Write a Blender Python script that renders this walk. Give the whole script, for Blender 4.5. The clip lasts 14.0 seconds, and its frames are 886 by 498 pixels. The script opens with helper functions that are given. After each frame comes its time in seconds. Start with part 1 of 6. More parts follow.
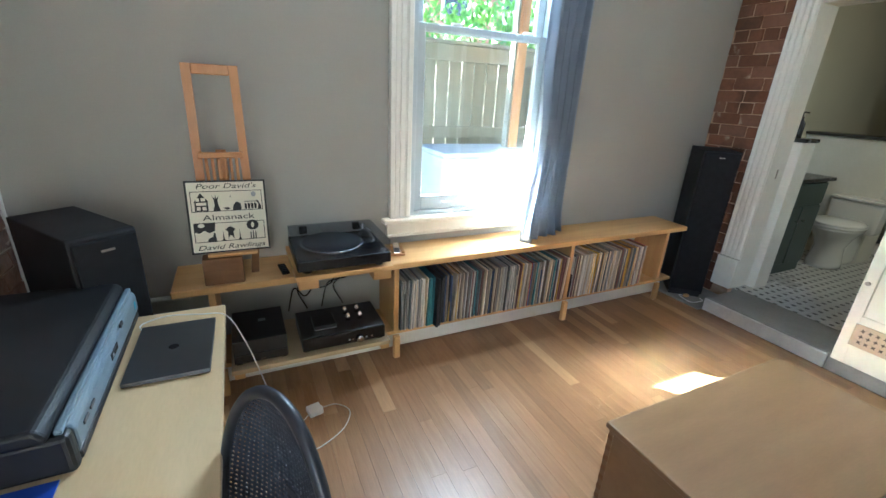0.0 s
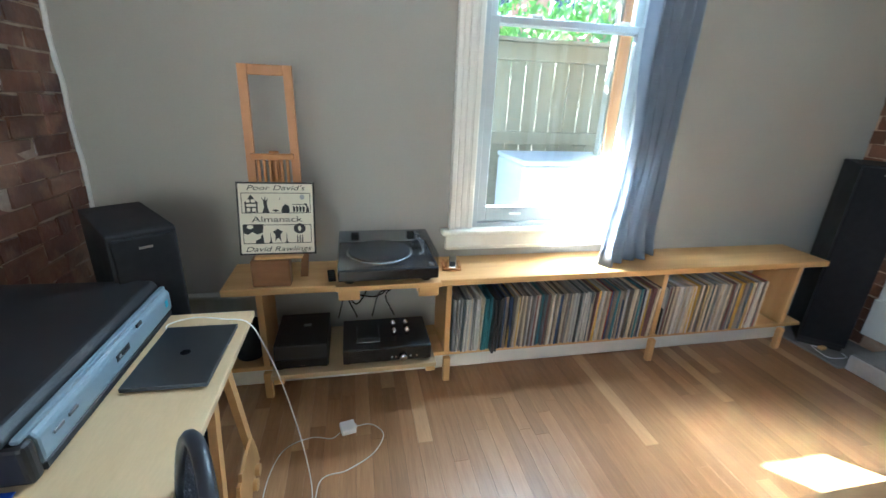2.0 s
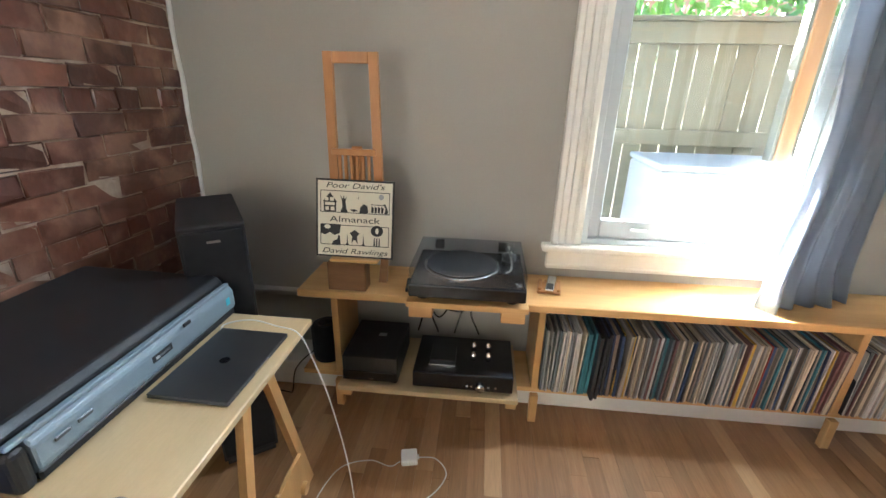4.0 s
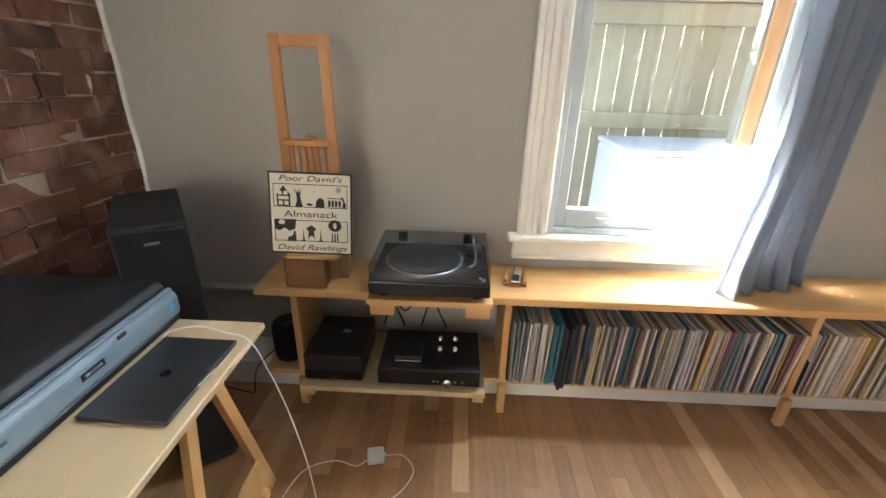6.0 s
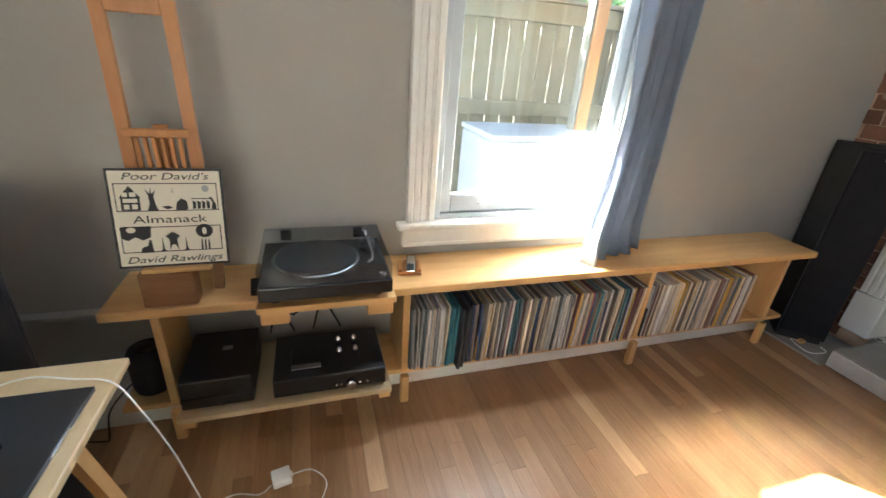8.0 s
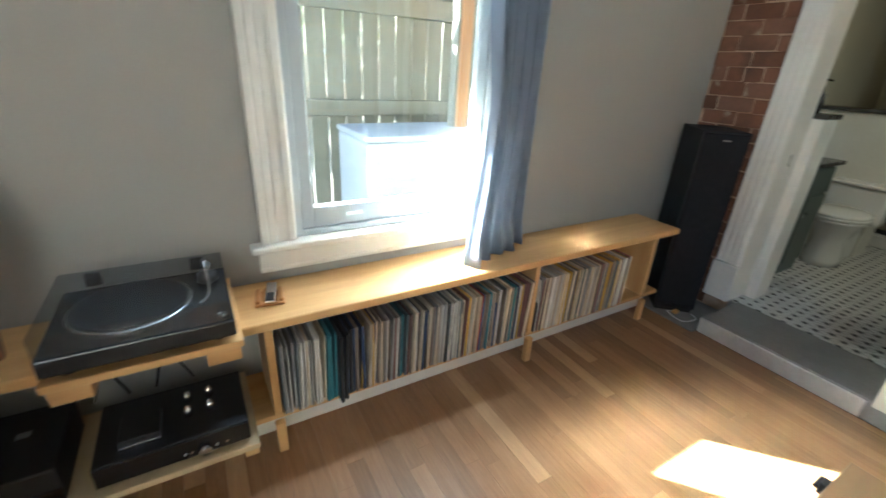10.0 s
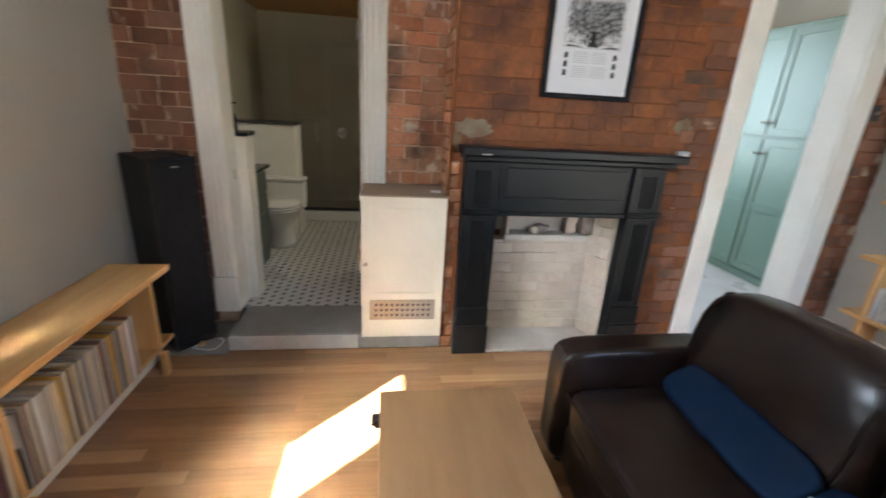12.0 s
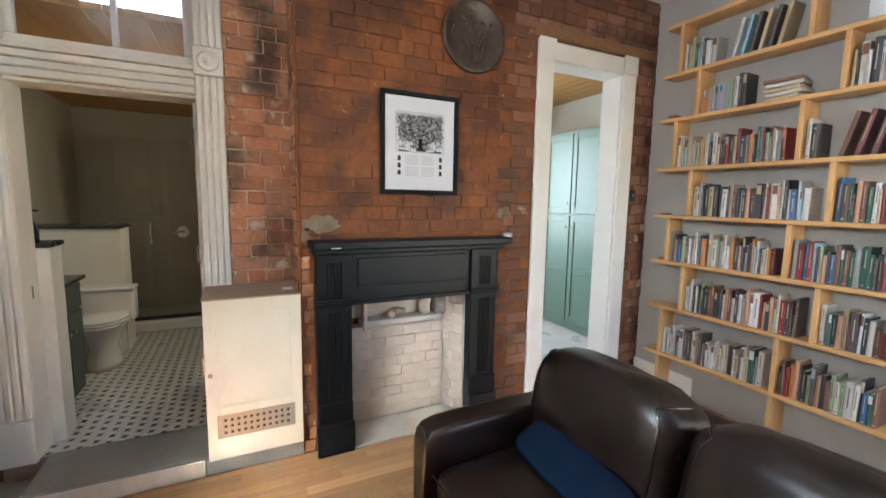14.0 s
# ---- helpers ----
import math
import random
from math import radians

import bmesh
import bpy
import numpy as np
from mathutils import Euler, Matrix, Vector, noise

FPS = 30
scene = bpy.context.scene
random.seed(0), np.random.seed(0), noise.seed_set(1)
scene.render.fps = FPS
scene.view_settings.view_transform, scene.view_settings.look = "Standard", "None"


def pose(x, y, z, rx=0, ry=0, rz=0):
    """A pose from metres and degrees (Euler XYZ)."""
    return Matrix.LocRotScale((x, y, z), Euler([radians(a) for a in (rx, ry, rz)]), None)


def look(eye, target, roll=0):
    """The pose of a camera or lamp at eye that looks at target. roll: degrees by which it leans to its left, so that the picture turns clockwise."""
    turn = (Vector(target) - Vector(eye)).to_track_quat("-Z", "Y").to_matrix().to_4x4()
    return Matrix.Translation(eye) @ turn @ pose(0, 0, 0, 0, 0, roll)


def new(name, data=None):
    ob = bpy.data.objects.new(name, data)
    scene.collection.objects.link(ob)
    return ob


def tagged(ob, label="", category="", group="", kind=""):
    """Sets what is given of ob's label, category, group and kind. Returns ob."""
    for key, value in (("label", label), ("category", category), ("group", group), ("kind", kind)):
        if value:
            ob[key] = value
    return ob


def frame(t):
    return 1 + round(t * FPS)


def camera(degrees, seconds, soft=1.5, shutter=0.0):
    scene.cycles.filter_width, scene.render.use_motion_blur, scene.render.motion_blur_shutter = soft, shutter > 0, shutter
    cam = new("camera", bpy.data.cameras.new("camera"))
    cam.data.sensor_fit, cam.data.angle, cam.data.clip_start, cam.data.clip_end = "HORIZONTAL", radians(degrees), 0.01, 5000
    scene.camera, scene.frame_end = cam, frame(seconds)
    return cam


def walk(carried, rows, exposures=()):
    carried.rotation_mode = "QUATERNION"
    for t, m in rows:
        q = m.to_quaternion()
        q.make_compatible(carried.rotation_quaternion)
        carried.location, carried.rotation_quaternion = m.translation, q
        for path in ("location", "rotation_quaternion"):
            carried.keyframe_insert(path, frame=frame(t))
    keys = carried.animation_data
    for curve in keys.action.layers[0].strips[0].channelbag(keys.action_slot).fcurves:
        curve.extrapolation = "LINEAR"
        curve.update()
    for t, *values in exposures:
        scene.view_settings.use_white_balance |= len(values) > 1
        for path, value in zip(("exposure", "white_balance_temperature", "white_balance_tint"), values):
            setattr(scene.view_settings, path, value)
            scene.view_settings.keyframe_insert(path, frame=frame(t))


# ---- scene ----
cam = camera(93.1, 14.0, shutter=0.5)
PATH = [
    (0, (0.405, 0.616, 1.49), (1.234, 2.295, 0.788), 3.1),
    (0.5, (0.42, 0.64, 1.471), (1.221, 2.338, 0.783), 2.8),
    (1, (0.494, 0.68, 1.47), (1.197, 2.416, 0.771), 3.4),
    (1.5, (0.59, 0.729, 1.483), (1.151, 2.517, 0.783), 3.6),
    (2, (0.666, 0.762, 1.466), (1.071, 2.593, 0.772), 2.5),
    (2.5, (0.73, 0.864, 1.446), (0.987, 2.716, 0.737), 2.0),
    (3, (0.772, 1.017, 1.452), (0.854, 2.882, 0.735), 2.1),
    (3.2, (0.772, 1.039, 1.428), (0.785, 2.91, 0.72), 1.8),
    (5.3, (0.991, 1.05, 1.443), (0.731, 2.884, 0.689), 1.7),
    (5.5, (0.967, 1.07, 1.448), (0.777, 2.908, 0.684), 1.4),
    (6, (0.892, 1.118, 1.452), (0.832, 2.953, 0.658), 1.4),
    (6.5, (0.838, 1.149, 1.454), (0.933, 2.98, 0.655), 1.0),
    (7, (0.79, 1.167, 1.452), (1.076, 2.976, 0.649), 1.8),
    (7.5, (0.763, 1.173, 1.455), (1.21, 2.943, 0.638), 3.0),
    (7.7, (0.761, 1.172, 1.455), (1.273, 2.92, 0.629), 3.7),
    (9.8, (0.981, 1.25, 1.436), (1.843, 2.868, 0.636), 3.6),
    (10, (0.994, 1.276, 1.438), (1.949, 2.841, 0.64), 3.3),
    (10.5, (1.004, 1.404, 1.466), (2.334, 2.681, 0.69), 2.5),
    (11, (1.038, 1.463, 1.499), (2.736, 2.221, 0.763), 2.6),
    (11.5, (1.066, 1.444, 1.515), (2.934, 1.626, 0.824), 3.3),
    (12, (1.096, 1.402, 1.523), (2.972, 1.122, 0.889), 3.4),
    (12.5, (1.102, 1.372, 1.536), (2.936, 0.793, 0.987), 2.9),
    (13, (1.064, 1.332, 1.535), (2.855, 0.557, 1.095), 1.9),
    (13.5, (1.005, 1.337, 1.568), (2.779, 0.47, 1.249), 1.0),
    (14, (0.979, 1.34, 1.582), (2.765, 0.469, 1.351), 1.0),
]
walk(cam, [(t, look(eye, target, roll)) for t, eye, target, roll in PATH], [(0, 5.05, 5050, -1), (2.2, 5.1, 4950, -2), (3.2, 5.15, 5500, 4), (7, 5.1, 5850, 7), (9.8, 4.93, 5300, 0), (10.5, 4.68, 5250, -2), (11, 4.5, 5550, 4), (11.5, 4.7, 6000, 11), (12, 4.87, 5800, 9), (13, 5.0, 5900, 8), (14, 5.05, 5900, 9)])

# ---- world, sun and sky ----
SUN = Vector((-0.86, 1.0, 0.8)).normalized()
world = bpy.data.worlds.new("sky")
scene.world = world
world.use_nodes = True
wn = world.node_tree
sky = wn.nodes.new("ShaderNodeTexSky")
sky.sky_type = "NISHITA"
sky.sun_disc = False
sky.sun_elevation = radians(31.2)
sky.sun_rotation = radians(-40.7)
wn.links.new(sky.outputs[0], wn.nodes["Background"].inputs[0])
wn.nodes["Background"].inputs[1].default_value = 0.05
sun = new("sun", bpy.data.lights.new("sun", "SUN"))
sun.data.energy = 5.0
sun.data.angle = radians(0.6)
sun.data.color = (1.0, 0.93, 0.82)
sun.matrix_world = look(SUN * 20, (0, 0, 0))


def area_lamp(name, place, target, w, h, watts, color):
    """Area lamp that stands in for skylight at a wall opening."""
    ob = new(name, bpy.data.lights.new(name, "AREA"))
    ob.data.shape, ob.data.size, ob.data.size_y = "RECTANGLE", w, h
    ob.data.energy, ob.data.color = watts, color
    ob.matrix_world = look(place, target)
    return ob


area_lamp("skylight_north", (1.755, 3.03, 2.48), (1.755, 0.4, 2.2), 0.82, 0.5, 2.6, (0.86, 0.93, 1.0))
# added fill for the room, set in an unseen west opening
area_lamp("fill_west", (-0.62, -0.95, 1.8), (3.0, 0.2, 1.0), 1.1, 1.6, 0.45, (0.95, 0.97, 1.0))
# added fill for the dim bathroom, at a hidden opening in its south wall
area_lamp("fill_bath", (5.1, 1.06, 1.95), (5.4, 2.6, 1.2), 0.8, 0.6, 0.42, (1.0, 0.87, 0.62))
# hall daylight comes from a lamp in an added opening out of view
area_lamp("skylight_hall", (6.3, -1.0, 1.8), (4.2, -1.3, 1.3), 1.1, 1.5, 2.3, (0.9, 0.95, 1.0))


# ---- materials ----
def mat(name, cols, rough=0.6, scale=6.0, grain=(1, 1, 1), var=0.12, bump=0.08, fine=60.0, metal=0.0, rnd=0.0, rcols=None,
        coat=0.0, spots=None, rvar=0.1, stain=None, island=False):
    """cols: one colour or two to blend by large noise; rcols: colours picked piece by piece; spots: (colour, scale, threshold)."""
    m = bpy.data.materials.new(name)
    m.use_nodes = True
    nt = m.node_tree
    N, L = nt.nodes, nt.links
    bsdf = N["Principled BSDF"]
    tc, info = N.new("ShaderNodeTexCoord"), N.new("ShaderNodeObjectInfo")
    mul = N.new("ShaderNodeMath")
    mul.operation = "MULTIPLY"
    mul.inputs[1].default_value = 41.0
    chance = info.outputs["Random"]
    if island:
        isle, add, wrap = N.new("ShaderNodeNewGeometry"), N.new("ShaderNodeMath"), N.new("ShaderNodeMath")
        wrap.operation = "FRACT"
        L.new(chance, add.inputs[0])
        L.new(isle.outputs["Random Per Island"], add.inputs[1])
        L.new(add.outputs[0], wrap.inputs[0])
        chance = wrap.outputs[0]
    L.new(chance, mul.inputs[0])
    mp = N.new("ShaderNodeMapping")
    mp.inputs["Scale"].default_value = grain
    L.new(tc.outputs["Object"], mp.inputs["Vector"])
    L.new(mul.outputs[0], mp.inputs["Location"])

    def noise_at(s, detail):
        n = N.new("ShaderNodeTexNoise")
        n.inputs["Scale"].default_value, n.inputs["Detail"].default_value = s, detail
        L.new(mp.outputs[0], n.inputs["Vector"])
        return n.outputs[0]

    n1, n2 = noise_at(scale, 5.0), noise_at(fine, 3.0)

    def ramp(fac, colours, lo=0.3, hi=0.7):
        r = N.new("ShaderNodeValToRGB")
        e = r.color_ramp.elements
        while len(e) < len(colours):
            e.new(0.5)
        for k, c in enumerate(colours):
            e[k].position = lo + (hi - lo) * k / max(1, len(colours) - 1)
            e[k].color = (*c, 1)
        L.new(fac, r.inputs[0])
        return r.outputs[0]

    if not isinstance(cols[0], (tuple, list)):
        cols = [cols, cols]
    col = ramp(n1, cols)
    if rcols:
        base = ramp(chance, rcols, 0.0, 1.0)
        mx = N.new("ShaderNodeMix")
        mx.data_type, mx.blend_type = "RGBA", "MIX"
        mx.inputs[0].default_value = 0.35
        L.new(base, mx.inputs[6])
        L.new(col, mx.inputs[7])
        col = mx.outputs[2]
    if spots:
        s = noise_at(spots[1], 6.0)
        f = ramp(s, [(0, 0, 0), (1, 1, 1)], spots[2], spots[2] + 0.08)
        mx = N.new("ShaderNodeMix")
        mx.data_type = "RGBA"
        L.new(f, mx.inputs[0])
        L.new(col, mx.inputs[6])
        mx.inputs[7].default_value = (*spots[0], 1)
        col = mx.outputs[2]
    if stain:
        geo = N.new("ShaderNodeNewGeometry")
        s = N.new("ShaderNodeTexNoise")
        s.inputs["Scale"].default_value, s.inputs["Detail"].default_value = stain[1], 7.0
        L.new(geo.outputs["Position"], s.inputs["Vector"])
        f = ramp(s.outputs[0], [(0, 0, 0), (stain[3],) * 3], stain[2], stain[2] + 0.14)
        mx = N.new("ShaderNodeMix")
        mx.data_type = "RGBA"
        L.new(f, mx.inputs[0])
        L.new(col, mx.inputs[6])
        mx.inputs[7].default_value = (*stain[0], 1)
        col = mx.outputs[2]
    hsv = N.new("ShaderNodeHueSaturation")
    L.new(col, hsv.inputs["Color"])
    v = N.new("ShaderNodeMath")
    v.operation = "MULTIPLY_ADD"
    L.new(n2, v.inputs[0])
    v.inputs[1].default_value, v.inputs[2].default_value = 2 * var, 1 - var
    v2 = N.new("ShaderNodeMath")
    v2.operation = "MULTIPLY_ADD"
    L.new(chance, v2.inputs[0])
    v2.inputs[1].default_value = 2 * rnd
    v3 = N.new("ShaderNodeMath")
    v3.operation = "SUBTRACT"
    L.new(v.outputs[0], v3.inputs[0])
    v3.inputs[1].default_value = rnd
    L.new(v3.outputs[0], v2.inputs[2])
    L.new(v2.outputs[0], hsv.inputs["Value"])
    L.new(hsv.outputs[0], bsdf.inputs["Base Color"])
    r = N.new("ShaderNodeMath")
    r.operation = "MULTIPLY_ADD"
    L.new(n1, r.inputs[0])
    r.inputs[1].default_value, r.inputs[2].default_value = 2 * rvar, rough - rvar
    L.new(r.outputs[0], bsdf.inputs["Roughness"])
    bsdf.inputs["Metallic"].default_value = metal
    bsdf.inputs["Coat Weight"].default_value = coat
    bsdf.inputs["Coat Roughness"].default_value = 0.15
    if bump:
        b = N.new("ShaderNodeBump")
        b.inputs["Strength"].default_value, b.inputs["Distance"].default_value = bump, 0.004
        L.new(n2, b.inputs["Height"])
        L.new(b.outputs[0], bsdf.inputs["Normal"])
    return m


def glass(name, tint=(1, 1, 1), rough=0.0, ior=1.45):
    m = bpy.data.materials.new(name)
    m.use_nodes = True
    b = m.node_tree.nodes["Principled BSDF"]
    b.inputs["Base Color"].default_value = (*tint, 1)
    b.inputs["Transmission Weight"].default_value = 1.0
    b.inputs["Roughness"].default_value = rough
    b.inputs["IOR"].default_value = ior
    return m


GREY = mat("grey_wall_paint", [(0.37, 0.35, 0.31), (0.4, 0.38, 0.335)], 0.75, 1.5, var=0.04, bump=0.06, fine=180)
WHITE = mat("white_trim_paint", [(0.8, 0.775, 0.7), (0.74, 0.715, 0.64)], 0.42, 4, var=0.05, bump=0.05, fine=40)
CEIL = mat("ceiling_paint", [(0.72, 0.71, 0.69), (0.68, 0.67, 0.65)], 0.8, 2, var=0.03, bump=0.05)
CREAM = mat("cream_cabinet_paint", [(0.68, 0.65, 0.54), (0.64, 0.61, 0.5)], 0.45, 3, var=0.05, bump=0.04)
OAK = mat("oak_floor_board", [(0.27, 0.14, 0.058), (0.45, 0.27, 0.135)], 0.36, 5, (9, 0.5, 4), 0.26, 0.1, 26, rnd=0.1,
          rcols=[(0.24, 0.12, 0.048), (0.31, 0.155, 0.064), (0.37, 0.195, 0.085), (0.27, 0.135, 0.054), (0.34, 0.175, 0.075), (0.48, 0.3, 0.15)], coat=0.15)
SEAM = mat("floor_seam", (0.06, 0.028, 0.014), 0.7)
PINE = mat("pine_shelf", [(0.56, 0.31, 0.11), (0.68, 0.42, 0.17)], 0.45, 3, (0.5, 6, 6), 0.1, 0.05, 40)
PINE_V = mat("pine_upright", [(0.56, 0.31, 0.11), (0.66, 0.41, 0.17)], 0.45, 3, (6, 6, 0.5), 0.1, 0.05, 40)
PLY = mat("birch_ply", [(0.52, 0.385, 0.21), (0.6, 0.46, 0.27)], 0.42, 2.5, (3, 0.7, 3), 0.07, 0.03, 50)
CHESTW = mat("tan_chest_wood", [(0.22, 0.125, 0.055), (0.27, 0.16, 0.075)], 0.36, 3, (0.8, 5, 5), 0.08, 0.03, 40)
EASELW = mat("honey_easel_wood", [(0.4, 0.17, 0.045), (0.5, 0.24, 0.07)], 0.45, 4, (6, 6, 0.6), 0.1, 0.04, 40)
BROWNW = mat("brown_block_wood", [(0.2, 0.095, 0.035), (0.26, 0.13, 0.05)], 0.55, 6, (1, 5, 5), 0.1, 0.05)
LIDW = mat("raw_board", [(0.27, 0.2, 0.13), (0.34, 0.26, 0.18)], 0.7, 6, (5, 1, 5), 0.12, 0.05)
BLACK = mat("black_speaker_vinyl", [(0.006, 0.006, 0.007), (0.009, 0.009, 0.011)], 0.62, 8, var=0.15, bump=0.1, fine=200)
CLOTH = mat("black_speaker_cloth", (0.006, 0.006, 0.008), 0.95, 30, var=0.3, bump=0.3, fine=900)
GLOSSB = mat("gloss_black_plastic", (0.01, 0.01, 0.012), 0.22, 4, var=0.1, bump=0.02)
MATTB = mat("matt_black_metal", [(0.012, 0.012, 0.013), (0.02, 0.02, 0.021)], 0.42, 5, var=0.1, bump=0.04, fine=300)
SILVER = mat("silver_metal", (0.62, 0.62, 0.62), 0.25, 10, var=0.05, bump=0.0, metal=1.0)
BRASSY = mat("pewter_grille", (0.32, 0.29, 0.24), 0.45, 20, var=0.15, bump=0.1, metal=0.7)
CHROME = mat("chrome", (0.8, 0.8, 0.8), 0.1, 10, var=0.02, bump=0.0, metal=1.0)
SCANBLUE = mat("blue_grey_plastic", [(0.17, 0.23, 0.28), (0.2, 0.26, 0.31)], 0.4, 3, var=0.04, bump=0.03, fine=300)
SCANDARK = mat("dark_scanner_lid", [(0.009, 0.01, 0.012), (0.013, 0.014, 0.017)], 0.5, 4, var=0.1, bump=0.05, fine=400)
SPACEGREY = mat("grey_aluminium", [(0.075, 0.078, 0.085), (0.09, 0.093, 0.1)], 0.38, 6, var=0.03, bump=0.01, metal=0.75)
WHITEP = mat("white_plastic", (0.75, 0.75, 0.73), 0.4, 10, var=0.03, bump=0.0)
MANTEL = mat("black_mantel_paint", [(0.004, 0.0055, 0.007), (0.008, 0.0095, 0.011)], 0.38, 6, var=0.06, bump=0.08, fine=50, rvar=0.03)
MANTEL.node_tree.nodes["Principled BSDF"].inputs["Specular IOR Level"].default_value = 0.3
LEATHER = mat("dark_brown_leather", [(0.008, 0.004, 0.003), (0.015, 0.0078, 0.006)], 0.3, 5, var=0.2, bump=0.15, fine=240, rvar=0.06)
BLUEV = mat("navy_velvet", [(0.0018, 0.008, 0.024), (0.0035, 0.013, 0.034)], 0.75, 9, var=0.2, bump=0.15, fine=150)
BLUEV.node_tree.nodes["Principled BSDF"].inputs["Specular IOR Level"].default_value = 0.12
CURT = mat("slate_blue_curtain", [(0.22, 0.25, 0.31), (0.27, 0.3, 0.36)], 0.85, 5, var=0.08, bump=0.12, fine=500)
LINING = mat("pale_grey_lining", [(0.32, 0.33, 0.34), (0.38, 0.39, 0.39)], 0.9, 5, var=0.06, bump=0.1, fine=500)
for cloth, glow, share in ((CURT, (0.5, 0.55, 0.62, 1), 0.36), (LINING, (0.78, 0.8, 0.8, 1), 0.3)):
    cn = cloth.node_tree
    thin, weave = cn.nodes.new("ShaderNodeBsdfTranslucent"), cn.nodes.new("ShaderNodeMixShader")
    thin.inputs["Color"].default_value = glow
    weave.inputs[0].default_value = share
    cn.links.new(cn.nodes["Principled BSDF"].outputs[0], weave.inputs[1])
    cn.links.new(thin.outputs[0], weave.inputs[2])
    cn.links.new(weave.outputs[0], cn.nodes["Material Output"].inputs["Surface"])
GREEN = mat("sage_green_paint", [(0.15, 0.235, 0.18), (0.17, 0.255, 0.2)], 0.4, 3, var=0.05, bump=0.03)
DGREEN = mat("dark_green_paint", [(0.045, 0.06, 0.05), (0.055, 0.07, 0.06)], 0.4, 3, var=0.05, bump=0.03)
STONE = mat("grey_hearth_slate", [(0.2, 0.195, 0.18), (0.26, 0.25, 0.23)], 0.6, 5, var=0.15, bump=0.2, fine=60)
STONEW = mat("whitewashed_kerb", [(0.6, 0.58, 0.53), (0.5, 0.48, 0.44)], 0.6, 7, var=0.12, bump=0.15)
MORTAR_W = mat("pale_mortar", [(0.22, 0.13, 0.09), (0.56, 0.47, 0.37)], 0.7, 8, var=0.2, bump=0.5, fine=70)
MORTAR_E = mat("red_mortar", [(0.13, 0.04, 0.009), (0.24, 0.085, 0.02)], 0.8, 6, var=0.2, bump=0.5, fine=70, spots=((0.46, 0.31, 0.17), 14.0, 0.66))
BRICK_W = mat("sealed_old_brick", [(0.055, 0.017, 0.011), (0.22, 0.085, 0.05)], 0.34, 7, var=0.3, bump=0.8, fine=30, rnd=0.2, island=True,
              rcols=[(0.06, 0.018, 0.012), (0.16, 0.045, 0.026), (0.1, 0.033, 0.022), (0.2, 0.08, 0.048), (0.085, 0.026, 0.017), (0.14, 0.075, 0.045)],
              spots=((0.52, 0.3, 0.15), 4.0, 0.67), stain=((0.25, 0.13, 0.085), 7.0, 0.49, 0.9), coat=0.4)
BRICK_E = mat("red_chimney_brick", [(0.11, 0.029, 0.005), (0.27, 0.088, 0.016)], 0.65, 11, var=0.38, bump=0.9, fine=30, rnd=0.09, island=True,
              rcols=[(0.15, 0.042, 0.008), (0.23, 0.07, 0.013), (0.18, 0.053, 0.01), (0.25, 0.084, 0.018)],
              spots=((0.36, 0.19, 0.08), 7.0, 0.68), stain=((0.07, 0.021, 0.006), 3.2, 0.47, 0.85))
BRICK_R = mat("weathered_brick", [(0.48, 0.19, 0.08), (0.34, 0.18, 0.1)], 0.75, 8, var=0.3, bump=0.7, fine=40, rnd=0.15, island=True,
              rcols=[(0.54, 0.21, 0.09), (0.4, 0.145, 0.06), (0.34, 0.19, 0.11), (0.58, 0.28, 0.14), (0.46, 0.175, 0.075)],
              spots=((0.62, 0.48, 0.34), 8.0, 0.6), stain=((0.075, 0.052, 0.036), 3.0, 0.52, 0.9))
BRICK_D = mat("dark_brown_brick", [(0.15, 0.062, 0.03), (0.22, 0.1, 0.055)], 0.75, 8, var=0.25, bump=0.6, fine=40, rnd=0.18, island=True,
              rcols=[(0.17, 0.065, 0.03), (0.13, 0.055, 0.028), (0.24, 0.1, 0.05), (0.2, 0.11, 0.07)],
              spots=((0.42, 0.33, 0.24), 7.0, 0.66), stain=((0.05, 0.032, 0.022), 3.0, 0.52, 0.8))
REPAIR = mat("grey_repair_mortar", [(0.17, 0.11, 0.06), (0.25, 0.22, 0.16)], 0.9, 9, var=0.25, bump=0.6, fine=60)
FIREBR = mat("whitewashed_firebrick", [(0.62, 0.56, 0.48), (0.52, 0.45, 0.37)], 0.7, 6, var=0.1, bump=0.25, rnd=0.06)
FIREM = mat("firebox_mortar", (0.56, 0.5, 0.42), 0.85, 6, bump=0.3)
SOOT = mat("smoked_stone", [(0.16, 0.11, 0.08), (0.4, 0.36, 0.31)], 0.85, 9, var=0.2, bump=0.5)
TILEW = mat("white_floor_tile", [(0.62, 0.61, 0.58), (0.55, 0.54, 0.5)], 0.3, 3, var=0.05, bump=0.0)
TILEB = mat("black_floor_tile", (0.02, 0.02, 0.02), 0.3, 5, bump=0.0)
GROUT = mat("tile_grout", (0.4, 0.39, 0.36), 0.8, 8)
BATHW = mat("bathroom_paint", [(0.4, 0.375, 0.29), (0.43, 0.405, 0.315)], 0.6, 2, var=0.04, bump=0.04)
PORC = mat("porcelain", (0.78, 0.77, 0.74), 0.15, 3, var=0.02, bump=0.0)
DARKTOP = mat("dark_stone_top", [(0.03, 0.028, 0.026), (0.06, 0.055, 0.05)], 0.25, 14, var=0.2, bump=0.0)
WOODCEIL = mat("amber_wood_ceiling", [(0.42, 0.22, 0.06), (0.52, 0.29, 0.09)], 0.5, 3, (0.6, 8, 4), 0.12, 0.05)
